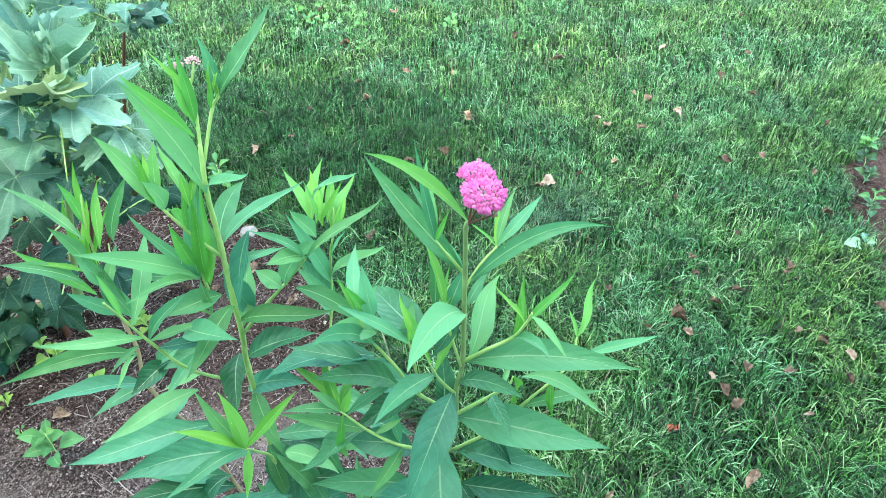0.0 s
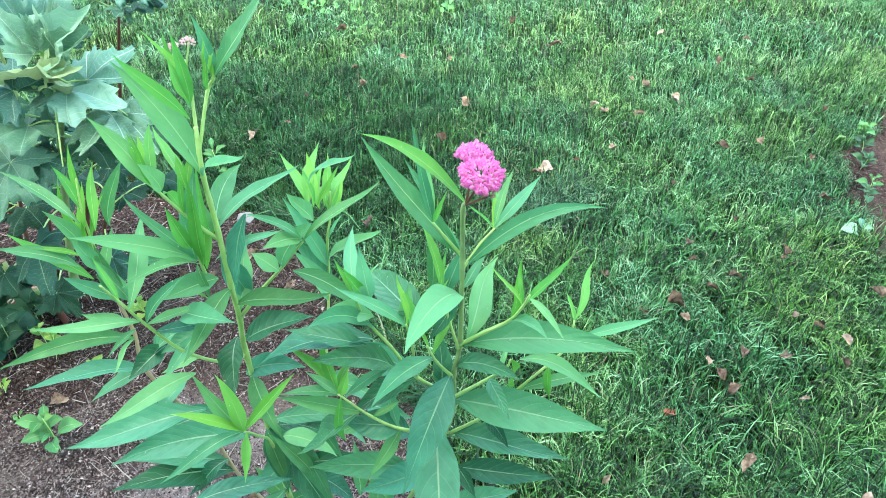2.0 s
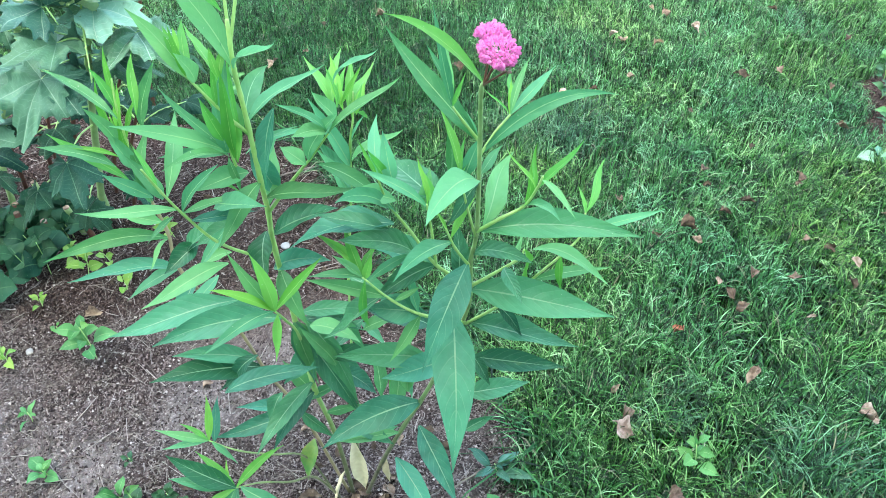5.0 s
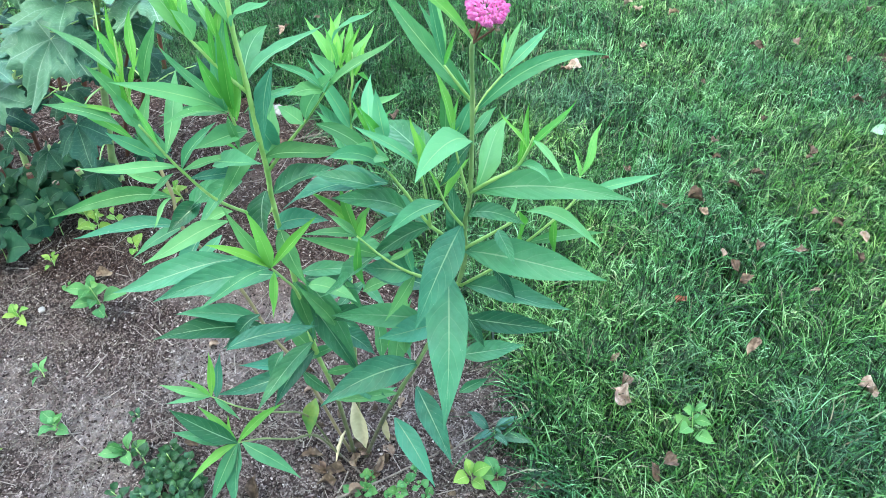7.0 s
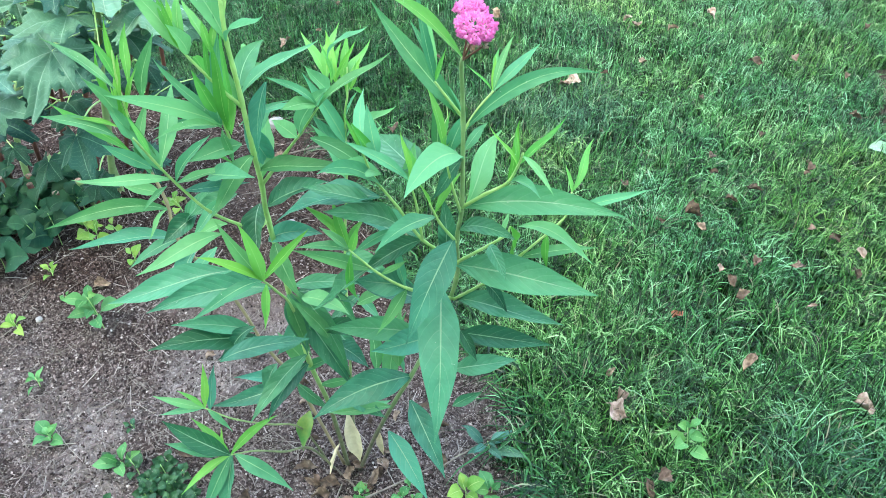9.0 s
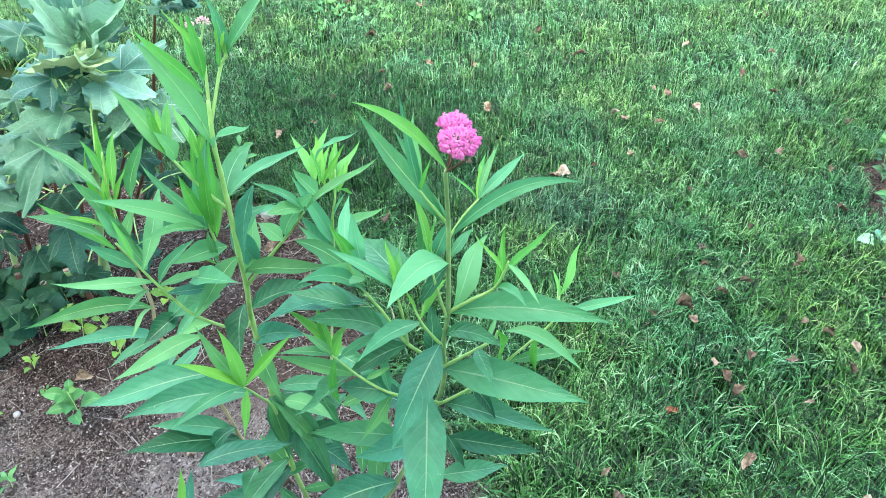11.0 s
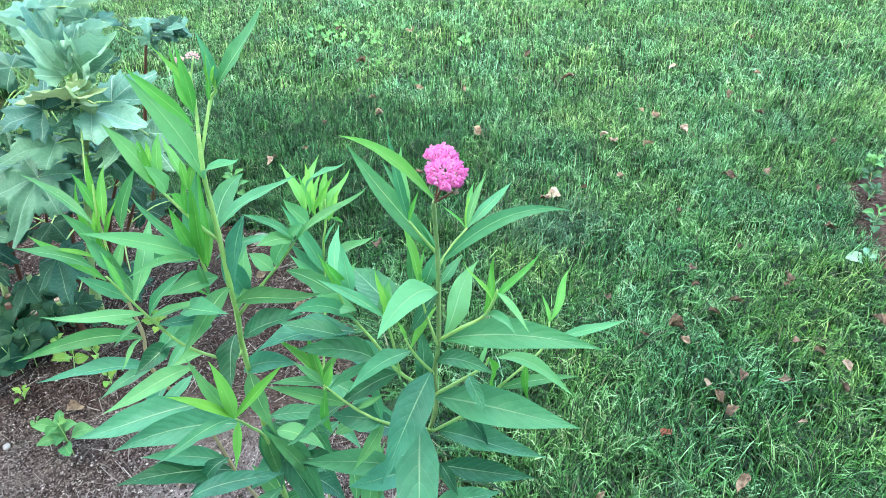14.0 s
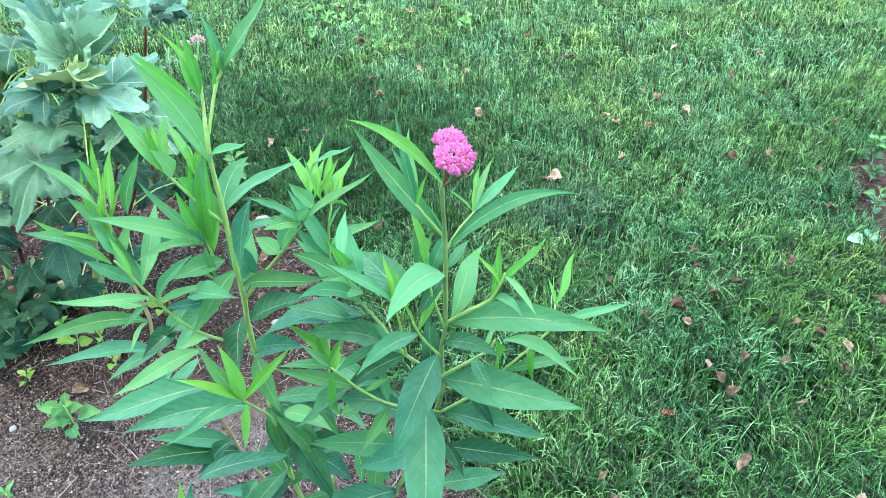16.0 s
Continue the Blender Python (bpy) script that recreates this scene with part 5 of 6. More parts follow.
def flower_head(centre, radius, count, meshes, axis, label, stalk_from, flat=1.0, small=1.0, stalk=STEM_DARK):
    hub = Vector(centre) - Vector(axis).normalized() * radius * 0.75
    head = part("flower_head", tube("flower_head", [stalk_from, hub, hub + Vector(axis).normalized() * 0.003], 0.0012, 0.0010, stalk, BASE), milkweed, label)
    up = Vector(axis).normalized().to_track_quat("Z", "Y").to_matrix()
    squash = up @ Matrix.Diagonal((1, 1, flat)) @ up.transposed()
    for k in range(count):
        f = (k + 0.5) / count
        th, ph = math.acos(1 - 1.12 * f), k * 2.399963
        d = up @ Vector((math.sin(th) * math.cos(ph), math.sin(th) * math.sin(ph), math.cos(th)))
        at = Vector(centre) - Vector(axis).normalized() * radius * 0.25 + squash @ d * radius * random.uniform(0.82, 1.05) - Vector(BASE)
        f_ob = part("floret", meshes[k % len(meshes)], head)
        f_ob.matrix_local = Matrix.Translation(at) @ (d + Vector((random.uniform(-0.25, 0.25), random.uniform(-0.25, 0.25), 0.1))).to_track_quat("Z", "Y").to_matrix().to_4x4() @ Matrix.Rotation(random.uniform(0, 6), 4, "Z") @ Matrix.Scale(random.uniform(0.85, 1.12), 4) @ Matrix.Scale(small, 4)


flower_head((0.0600, 0.4920, 1.1490), 0.0180, 100, (FLORET, PINK_BUD, FLORET), (0.15, -0.30, 1), "dense round head of bright pink florets", (0.047, 0.512, 1.101), 0.50, 0.82)
flower_head((0.0530, 0.5180, 1.1540), 0.0135, 60, (FLORET, PINK_BUD), (-0.1, 0.1, 1), "smaller bright pink flower head behind", (0.047, 0.512, 1.101), 0.62, 0.82)
flower_head((0.0655, 0.484, 1.1335), 0.0055, 12, (TAN_BUD,), (0.3, -0.2, 1), "tuft of withered tan florets", (0.047, 0.512, 1.101))
flower_head((-0.251, 0.682, 1.181), 0.0056, 20, (SMALL_BUD,), (-0.2, 0, 1), "cluster of pale pink unopened buds", (-0.244, 0.678, 1.150), 0.8, 0.85, STEM)
flower_head((-0.236, 0.686, 1.184), 0.0072, 30, (SMALL_BUD,), (0.1, 0, 1), "cluster of pale pink unopened buds", (-0.244, 0.678, 1.150), 0.8, 0.85, STEM)
for top, foot, w, turn in (((-0.194, 0.680, 0.187), (-0.179, 0.655, 0.028), 0.036, 10), ((-0.130, 0.665, 0.150), (-0.125, 0.655, 0.060), 0.018, 20), ((-0.215, 0.66, 0.10), (-0.245, 0.62, 0.004), 0.020, 70)):
    part("dry_leaf", blade_leaf("dry_leaf", top, foot, w, PALE, BASE, 0.02, turn, 0.6, 0.5), milkweed, "pale tan withered leaf hanging at the foot")


# ---- the broad-leaved shrub beside the bed ----
def shrub(name, foot, stems, leaves, label, fill, low=0.62):
    plant = thing(name, foot, label, "shrub")
    tops = []
    for knots, r in stems:
        part("stem", tube("stem", knots, r, r * 0.55, STEM_DARK if knots[-1][2] < 0.74 else STEM_OLIVE, foot), plant)
        tops.append([Vector(p) for p in curve_points(knots, 5)])
    for base, tip, face, mat, cup in leaves:
        lobes, spread = (3, 170) if cup < 0.12 else (5, 290)
        root, along = Vector(base), Vector(tip) - Vector(base)
        radius = along.length
        y_axis = along.normalized()
        z_axis = (Vector(face) - y_axis * Vector(face).dot(y_axis)).normalized()
        turn = Matrix((y_axis.cross(z_axis), y_axis, z_axis)).transposed()
        ob = part("leaf", lobed_leaf("leaf", radius, mat, lobes, depth=random.uniform(0.24, 0.34), spread=spread, cup=cup, shut=0.7 if lobes == 3 else 0.08), plant)
        ob.matrix_local = Matrix.Translation(root - Vector(foot)) @ turn.to_4x4()
        near = min((p for line in tops for p in line if p.z < root.z + 0.02), key=lambda p: (p - root).length + 0.5 * max(0, p.z - root.z + 0.03))
        mid = near.lerp(root, 0.5) + Vector((0, 0, 0.25 * (root - near).length * (0.3 if root.z > near.z else 0.1)))
        part("petiole", tube("petiole", [near, mid, root], 0.0026, 0.0016, STEM, foot, 5), plant)
    for k in range(fill):
        line = tops[k % len(tops)]
        p = line[int(len(line) * random.uniform(low, 0.93))]
        w, reach = random.uniform(0, 360), random.uniform(0.07, 0.19)
        at = p + Vector((reach * math.cos(radians(w)), reach * math.sin(radians(w)), random.uniform(-0.03, 0.09)))
        at.z = min(at.z, 0.66)
        radius = random.uniform(0.07, 0.11)
        # Inner leaves wear the near-black tone that has shade in its colour.
        ob = part("leaf", lobed_leaf("leaf", radius, SHRUB_SHADED, depth=random.uniform(0.25, 0.38), spread=320, cup=random.uniform(0.05, 0.3)), plant)
        ob.matrix_local = Matrix.Translation(at - Vector(foot)) @ Matrix.Rotation(radians(w - 90), 4, "Z") @ Matrix.Rotation(radians(random.uniform(-35, 10)), 4, "X") @ Matrix.Rotation(radians(random.uniform(-15, 15)), 4, "Y")
        part("petiole", tube("petiole", [p, p.lerp(at, 0.5) + Vector((0, 0, 0.015)), at], 0.0026, 0.0016, STEM, foot, 5), plant)
    return plant


def stubs(plant, foot, spots):
    """Stalks cut off low, with a pale cut end."""
    for x, y, h, r, mat in spots:
        lean = Vector((random.uniform(-0.12, 0.12) * h, random.uniform(-0.12, 0.12) * h, h))
        root = Vector((x, y, -0.01))
        cut = part("cut_stalk", tube("cut_stalk", [root, root + lean * 0.5, root + lean], r, r * 0.85, mat, foot, 9), plant, "stalk cut off short")
        ring = [(root + lean - Vector(foot)) + Vector((q * r * math.cos(k * 0.698), q * r * math.sin(k * 0.698), z)) for q, z in ((0.86, 0.0), (0.84, 0.003), (0.45, 0.002)) for k in range(9)]
        faces = [(b * 9 + k, b * 9 + (k + 1) % 9, b * 9 + 9 + (k + 1) % 9, b * 9 + 9 + k) for b in (0, 1) for k in range(9)] + [tuple(range(18, 27))]
        part("cut_end", mesh_from("cut_end", ring, faces, TAN), cut, "dry tan cut end of the stalk")


# Q has shade painted into its colour, for low and inner leaves.
P, M, Q, Y = SHRUB_TOP, SHRUB_MID, SHRUB_SHADED, SHRUB_LIME
near_shrub = shrub("shrub", (-1.10, 1.50, 0), [
    ([(-1.08, 1.52, -0.01), (-0.98, 1.48, 0.30), (-0.872, 1.420, 0.601), (-0.818, 1.420, 0.769), (-0.829, 1.420, 0.842)], 0.011),
    ([(-1.34, 1.52, -0.01), (-1.27, 1.52, 0.3), (-1.10, 1.55, 0.62), (-1.0, 1.60, 0.84)], 0.010),
    ([(-1.42, 1.56, -0.01), (-1.40, 1.58, 0.35), (-1.30, 1.60, 0.72)], 0.009),
    ([(-1.18, 1.64, -0.01), (-1.12, 1.66, 0.30), (-1.02, 1.66, 0.60)], 0.008), ([(-1.27, 1.66, -0.01), (-1.24, 1.68, 0.28), (-1.18, 1.70, 0.55)], 0.008),
    ([(-1.10, 1.68, -0.01), (-1.02, 1.70, 0.28), (-0.90, 1.70, 0.52)], 0.007), ([(-1.36, 1.64, -0.01), (-1.34, 1.66, 0.25), (-1.30, 1.68, 0.48)], 0.008),
    ([(-1.22, 1.58, -0.01), (-1.18, 1.60, 0.22), (-1.14, 1.62, 0.44)], 0.007), ([(-1.02, 1.62, -0.01), (-0.96, 1.62, 0.22), (-0.86, 1.60, 0.42)], 0.007)],
    [
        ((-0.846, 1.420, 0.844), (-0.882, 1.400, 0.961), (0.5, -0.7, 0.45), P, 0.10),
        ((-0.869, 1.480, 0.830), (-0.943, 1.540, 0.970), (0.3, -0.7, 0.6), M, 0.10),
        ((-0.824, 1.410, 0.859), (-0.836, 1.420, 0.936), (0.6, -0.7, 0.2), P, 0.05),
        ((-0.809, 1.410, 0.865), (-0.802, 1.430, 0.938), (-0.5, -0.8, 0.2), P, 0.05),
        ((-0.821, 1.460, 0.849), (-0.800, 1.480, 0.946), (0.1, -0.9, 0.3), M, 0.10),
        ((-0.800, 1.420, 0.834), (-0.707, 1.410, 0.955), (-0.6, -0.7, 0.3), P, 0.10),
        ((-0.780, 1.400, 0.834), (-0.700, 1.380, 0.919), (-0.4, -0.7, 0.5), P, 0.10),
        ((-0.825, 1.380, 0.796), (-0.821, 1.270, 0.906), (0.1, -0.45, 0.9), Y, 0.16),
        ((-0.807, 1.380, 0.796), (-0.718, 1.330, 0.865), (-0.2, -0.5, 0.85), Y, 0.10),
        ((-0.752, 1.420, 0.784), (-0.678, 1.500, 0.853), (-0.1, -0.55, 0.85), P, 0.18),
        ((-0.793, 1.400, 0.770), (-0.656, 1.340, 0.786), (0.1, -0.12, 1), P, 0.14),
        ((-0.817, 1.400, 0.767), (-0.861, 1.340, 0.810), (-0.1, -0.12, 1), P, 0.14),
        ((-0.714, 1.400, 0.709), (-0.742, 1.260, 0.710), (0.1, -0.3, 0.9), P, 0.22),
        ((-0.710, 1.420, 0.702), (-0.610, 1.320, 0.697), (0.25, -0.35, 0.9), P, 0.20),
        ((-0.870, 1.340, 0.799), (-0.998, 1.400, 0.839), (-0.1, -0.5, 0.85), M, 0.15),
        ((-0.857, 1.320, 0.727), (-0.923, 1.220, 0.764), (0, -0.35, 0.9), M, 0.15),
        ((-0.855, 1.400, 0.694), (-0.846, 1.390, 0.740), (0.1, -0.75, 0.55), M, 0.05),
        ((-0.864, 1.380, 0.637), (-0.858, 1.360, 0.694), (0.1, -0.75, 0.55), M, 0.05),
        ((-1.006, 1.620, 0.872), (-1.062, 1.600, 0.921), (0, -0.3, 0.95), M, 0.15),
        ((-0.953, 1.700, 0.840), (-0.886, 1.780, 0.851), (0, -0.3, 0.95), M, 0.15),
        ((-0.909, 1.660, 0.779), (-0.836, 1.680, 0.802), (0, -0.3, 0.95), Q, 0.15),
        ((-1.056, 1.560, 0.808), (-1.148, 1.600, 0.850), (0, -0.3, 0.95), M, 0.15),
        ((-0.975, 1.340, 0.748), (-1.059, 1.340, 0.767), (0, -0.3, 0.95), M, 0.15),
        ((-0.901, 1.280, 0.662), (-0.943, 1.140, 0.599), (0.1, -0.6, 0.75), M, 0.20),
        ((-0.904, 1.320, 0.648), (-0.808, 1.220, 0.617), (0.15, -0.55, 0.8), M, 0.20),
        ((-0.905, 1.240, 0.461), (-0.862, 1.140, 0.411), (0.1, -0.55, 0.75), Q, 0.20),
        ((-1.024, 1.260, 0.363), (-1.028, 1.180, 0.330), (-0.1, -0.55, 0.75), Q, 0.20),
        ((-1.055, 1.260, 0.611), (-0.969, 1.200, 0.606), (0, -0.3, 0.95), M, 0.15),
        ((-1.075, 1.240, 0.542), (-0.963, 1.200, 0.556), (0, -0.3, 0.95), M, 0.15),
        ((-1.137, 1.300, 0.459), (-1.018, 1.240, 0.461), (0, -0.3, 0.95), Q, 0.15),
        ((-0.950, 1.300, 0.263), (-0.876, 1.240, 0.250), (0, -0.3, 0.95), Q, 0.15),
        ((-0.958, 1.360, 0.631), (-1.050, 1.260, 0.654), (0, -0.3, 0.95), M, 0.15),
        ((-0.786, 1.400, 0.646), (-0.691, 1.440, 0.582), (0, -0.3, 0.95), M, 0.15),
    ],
    "leafy shrub with large grey-green lobed leaves", 40, 0.42)
stubs(near_shrub, (-1.10, 1.50, 0), [(-1.20, 1.46, 0.10, 0.011, STEM_DARK), (-1.27, 1.44, 0.13, 0.010, STEM_DARK), (-1.13, 1.50, 0.12, 0.011, STEM_OLIVE), (-1.31, 1.50, 0.12, 0.011, STEM_DARK),
      (-1.24, 1.55, 0.17, 0.010, STEM_OLIVE), (-1.08, 1.46, 0.14, 0.010, STEM_DARK), (-1.36, 1.46, 0.15, 0.010, STEM_DARK), (-1.17, 1.55, 0.19, 0.010, STEM_RED), (-1.07, 1.56, 0.14, 0.009, STEM_OLIVE)])
shrub("shrub", (-1.12, 2.15, 0), [([(-1.12, 2.15, -0.01), (-1.05, 2.12, 0.35), (-0.95, 2.09, 0.68)], 0.008), ([(-1.3, 2.1, -0.01), (-1.3, 2.0, 0.4), (-1.25, 1.95, 0.8)], 0.008)],
    [
        ((-0.878, 2.100, 0.709), (-0.848, 2.200, 0.728), (0, -0.15, 1), M, 0.20),
        ((-0.861, 2.080, 0.720), (-0.925, 2.150, 0.760), (0, -0.15, 1), Q, 0.20),
        ((-0.868, 2.060, 0.720), (-0.790, 2.035, 0.752), (0, -0.15, 1), M, 0.15),
        ((-0.906, 2.040, 0.751), (-0.985, 2.070, 0.772), (0, -0.15, 1), M, 0.15),
        ((-0.891, 2.000, 0.713), (-0.946, 1.980, 0.738), (0, -0.15, 1), M, 0.14),
        ((-0.870, 2.000, 0.727), (-0.815, 1.985, 0.740), (0, -0.15, 1), Q, 0.14),
        ((-1.227, 1.950, 0.816), (-1.342, 2.000, 0.826), (0, -0.35, 0.95), M, 0.15),
        ((-1.190, 1.980, 0.819), (-1.175, 2.100, 0.832), (0, -0.35, 0.95), M, 0.15),
        ((-1.116, 2.000, 0.816), (-1.042, 2.060, 0.830), (0, -0.35, 0.95), M, 0.15),
        ((-1.054, 1.960, 0.793), (-1.134, 1.960, 0.826), (0, -0.35, 0.95), Q, 0.15),
        ((-1.045, 2.000, 0.769), (-1.011, 2.080, 0.790), (0, -0.35, 0.95), M, 0.15),
        ((-1.239, 1.900, 0.803), (-1.192, 1.950, 0.819), (0, -0.35, 0.95), Q, 0.15),
    ],
    "leafy shrub with large grey-green lobed leaves behind the other", 0)

# Unseen shrub added further left to shade the ground below its neighbour.
shrub("shrub", (-1.78, 1.25, 0), [([(-1.78, 1.25, -0.01), (-1.74, 1.24, 0.4), (-1.68, 1.22, 0.78)], 0.010), ([(-1.86, 1.05, -0.01), (-1.84, 1.0, 0.4), (-1.74, 0.94, 0.74)], 0.010), ([(-1.9, 1.4, -0.01), (-1.88, 1.45, 0.4), (-1.78, 1.5, 0.8)], 0.010)],
    [((-1.680, 1.220, 0.800), (-1.550, 1.160, 0.840), (0, -0.4, 0.9), M, 0.15), ((-1.700, 1.200, 0.800), (-1.720, 1.080, 0.840), (0, -0.4, 0.9), M, 0.15), ((-1.720, 1.260, 0.820), (-1.740, 1.380, 0.880), (0, -0.4, 0.9), M, 0.15), ((-1.750, 0.940, 0.760), (-1.760, 0.820, 0.800), (0, -0.4, 0.9), M, 0.15), ((-1.700, 0.950, 0.740), (-1.580, 0.920, 0.760), (0, -0.4, 0.9), Q, 0.15), ((-1.740, 1.500, 0.820), (-1.640, 1.520, 0.870), (0, -0.4, 0.9), M, 0.15)],
    "unseen shrub with grey-green lobed leaves added to shade its neighbour", 60, 0.4)


# ---- weeds ----
def weed(name, x, y, leaves, size, height, mat, label, ratio=0.5, category="weed", group=""):
    at = (x, y, float(roughness(np.array(x), np.array(y))) - 0.004)
    plant = thing(name, at, label, category, group)
    turn = random.uniform(0, 6)
    top = Vector((random.uniform(-0.2, 0.2) * height, random.uniform(-0.2, 0.2) * height, height))
    part("stem", tube("stem", [(0, 0, -0.004), top * 0.5 + Vector((0.003, 0, 0)), top], 0.0014, 0.0009, STEM, sides=5, steps=3), plant)
    for k in range(leaves):
        pair = k // 2
        f = 0.35 + 0.65 * pair / max(1, (leaves - 1) // 2)
        w = turn + pair * 1.45 + (k % 2) * math.pi + random.uniform(-0.35, 0.35)
        p = top * f
        s = size * (1.2 - 0.65 * f) * random.uniform(0.7, 1.15)
        d = Vector((math.cos(w), math.sin(w), random.uniform(0.05, 0.35) + 0.5 * f))
        out = p + Vector((d.x, d.y, 0.25)) * 0.16 * s
        part("leaf", blade_leaf("leaf", out, out + d.normalized() * s, s * ratio * 1.12, mat, (0, 0, 0), 0.20, random.uniform(-25, 25), 0.35, 0.42, curl=random.uniform(0.05, 0.25), rows=8), plant)
    return plant


BED_WEEDS = "small weeds in the bed"
weed("weed", -1.04, 1.30, 8, 0.044, 0.09, WEED_YELLOW, "yellow-green weed seedling growing in bare soil", 0.6, group=BED_WEEDS)
weed("weed", -1.09, 1.36, 6, 0.042, 0.07, WEED_YELLOW, "yellow-green weed seedling growing in bare soil", 0.6, group=BED_WEEDS)
weed("weed", -0.98, 1.34, 6, 0.040, 0.06, WEED_YELLOW, "yellow-green weed seedling growing in bare soil", 0.6, group=BED_WEEDS)
weed("weed", -0.905, 1.01, 11, 0.075, 0.105, WEED, "green weed seedling with pointed leaves in bare soil", 0.5, group=BED_WEEDS)
weed("weed", -1.13, 1.19, 6, 0.040, 0.04, WEED_YELLOW, "pale yellowish weed seedling in dry soil", 0.45, group=BED_WEEDS)
weed("weed", -1.14, 1.00, 5, 0.045, 0.04, WEED_YELLOW, "pale yellowish weed seedling in dry soil", 0.5, group=BED_WEEDS)
weed("weed", -1.00, 0.83, 5, 0.040, 0.04, WEED, "little green weed with narrow leaves", 0.4, group=BED_WEEDS)
weed("weed", -0.90, 0.69, 7, 0.045, 0.04, WEED, "little green weed with round leaves", 0.6, group=BED_WEEDS)
weed("weed", -0.71, 0.63, 5, 0.060, 0.04, WEED, "green weed with a few oval leaves", 0.5, group=BED_WEEDS)
weed("weed", -1.01, 0.60, 5, 0.050, 0.03, WEED_YELLOW, "yellowing weed in dry soil", 0.5, group=BED_WEEDS)
weed("weed", -0.91, 1.25, 4, 0.040, 0.04, WEED_YELLOW, "pale yellowish weed seedling in dry soil", 0.6, group=BED_WEEDS)
weed("weed", -0.72, 0.72, 5, 0.030, 0.02, WEED_DARK, "tiny dark green weed", 0.5, group=BED_WEEDS)
weed("weed", -1.05, 1.10, 4, 0.028, 0.03, WEED, "tiny green weed growing in soil", 0.5, group=BED_WEEDS)
weed("weed", -0.80, 2.20, 9, 0.070, 0.14, WEED, "leafy green weed at the back of the bed", 0.4, group=BED_WEEDS)
weed("weed", -0.84, 1.47, 6, 0.050, 0.06, WEED_YELLOW, "yellow-green weed seedling growing in bare soil", 0.6, group=BED_WEEDS)
weed("weed", 0.055, 0.60, 5, 0.055, 0.05, WEED_YELLOW, "bright yellow-green seedling at the lawn edge", 0.65, group=BED_WEEDS)
weed("weed", 0.105, 0.61, 5, 0.045, 0.05, WEED, "green seedling at the lawn edge", 0.65, group=BED_WEEDS)
weed("weed", 0.105, 0.70, 9, 0.075, 0.07, SHRUB_MID, "grey-green ferny weed at the lawn edge", 0.25, group=BED_WEEDS)
weed("weed", 0.537, 0.706, 8, 0.050, 0.13, WEED, "bright green broad-leaved seedling standing in the lawn", 0.55, group="seedlings in the lawn")
for x, y, leaves, size, mat in ((1.70, 2.49, 10, 0.060, WEED), (1.585, 2.25, 10, 0.055, WEED_DARK), (1.64, 2.36, 8, 0.050, WEED_DARK), (1.522, 2.06, 8, 0.060, WEED_DARK), (1.56, 2.12, 6, 0.045, WEED), (1.40, 1.84, 4, 0.075, SHRUB_TOP)):
    weed("weed", x, y, leaves, size, 0.05, mat, "grey-green weed at the edge of the lawn", 0.5, group="weeds by the far bed")
weed("weed", 0.04, 3.78, 6, 0.080, 0.07, WEED, "broad-leaved weed in the lawn", 0.7, group="seedlings in the lawn")
for k in range(17):
    weed("clover", -0.58 + random.gauss(0, 0.20), 3.85 + random.gauss(0, 0.16), 3, 0.042, random.uniform(0.04, 0.07), WEED, "light green clover in the lawn", 0.8, "clover", "clover in the lawn")
for k in range(30):
    weed("creeping_weed", -0.60 + random.gauss(0, 0.05), 0.585 + random.gauss(0, 0.04), 6, 0.032, random.uniform(0.02, 0.06), WEED_DARK, "tiny dark green creeping weed on soil", 0.75, group="creeping weeds")
for k in range(12):
    weed("creeping_weed", -0.12 + random.gauss(0, 0.05), 0.575 + random.gauss(0, 0.02), 4, 0.022, random.uniform(0.005, 0.02), WEED, "tiny round-leaved creeping weed on soil", 0.8, group="creeping weeds")
# Low plants whose leaf colour includes the shade under the shrub.
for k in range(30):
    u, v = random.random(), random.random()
    weed("ground_cover", -1.48 + 0.34 * u, 1.20 + 0.36 * v, 5, 0.085, random.uniform(0.05, 0.13), GROUND_COVER_SHADED, "dark green round-leaved ground cover with the shrub's shade painted in", 0.95, "ground cover", "ground cover below the shrub")


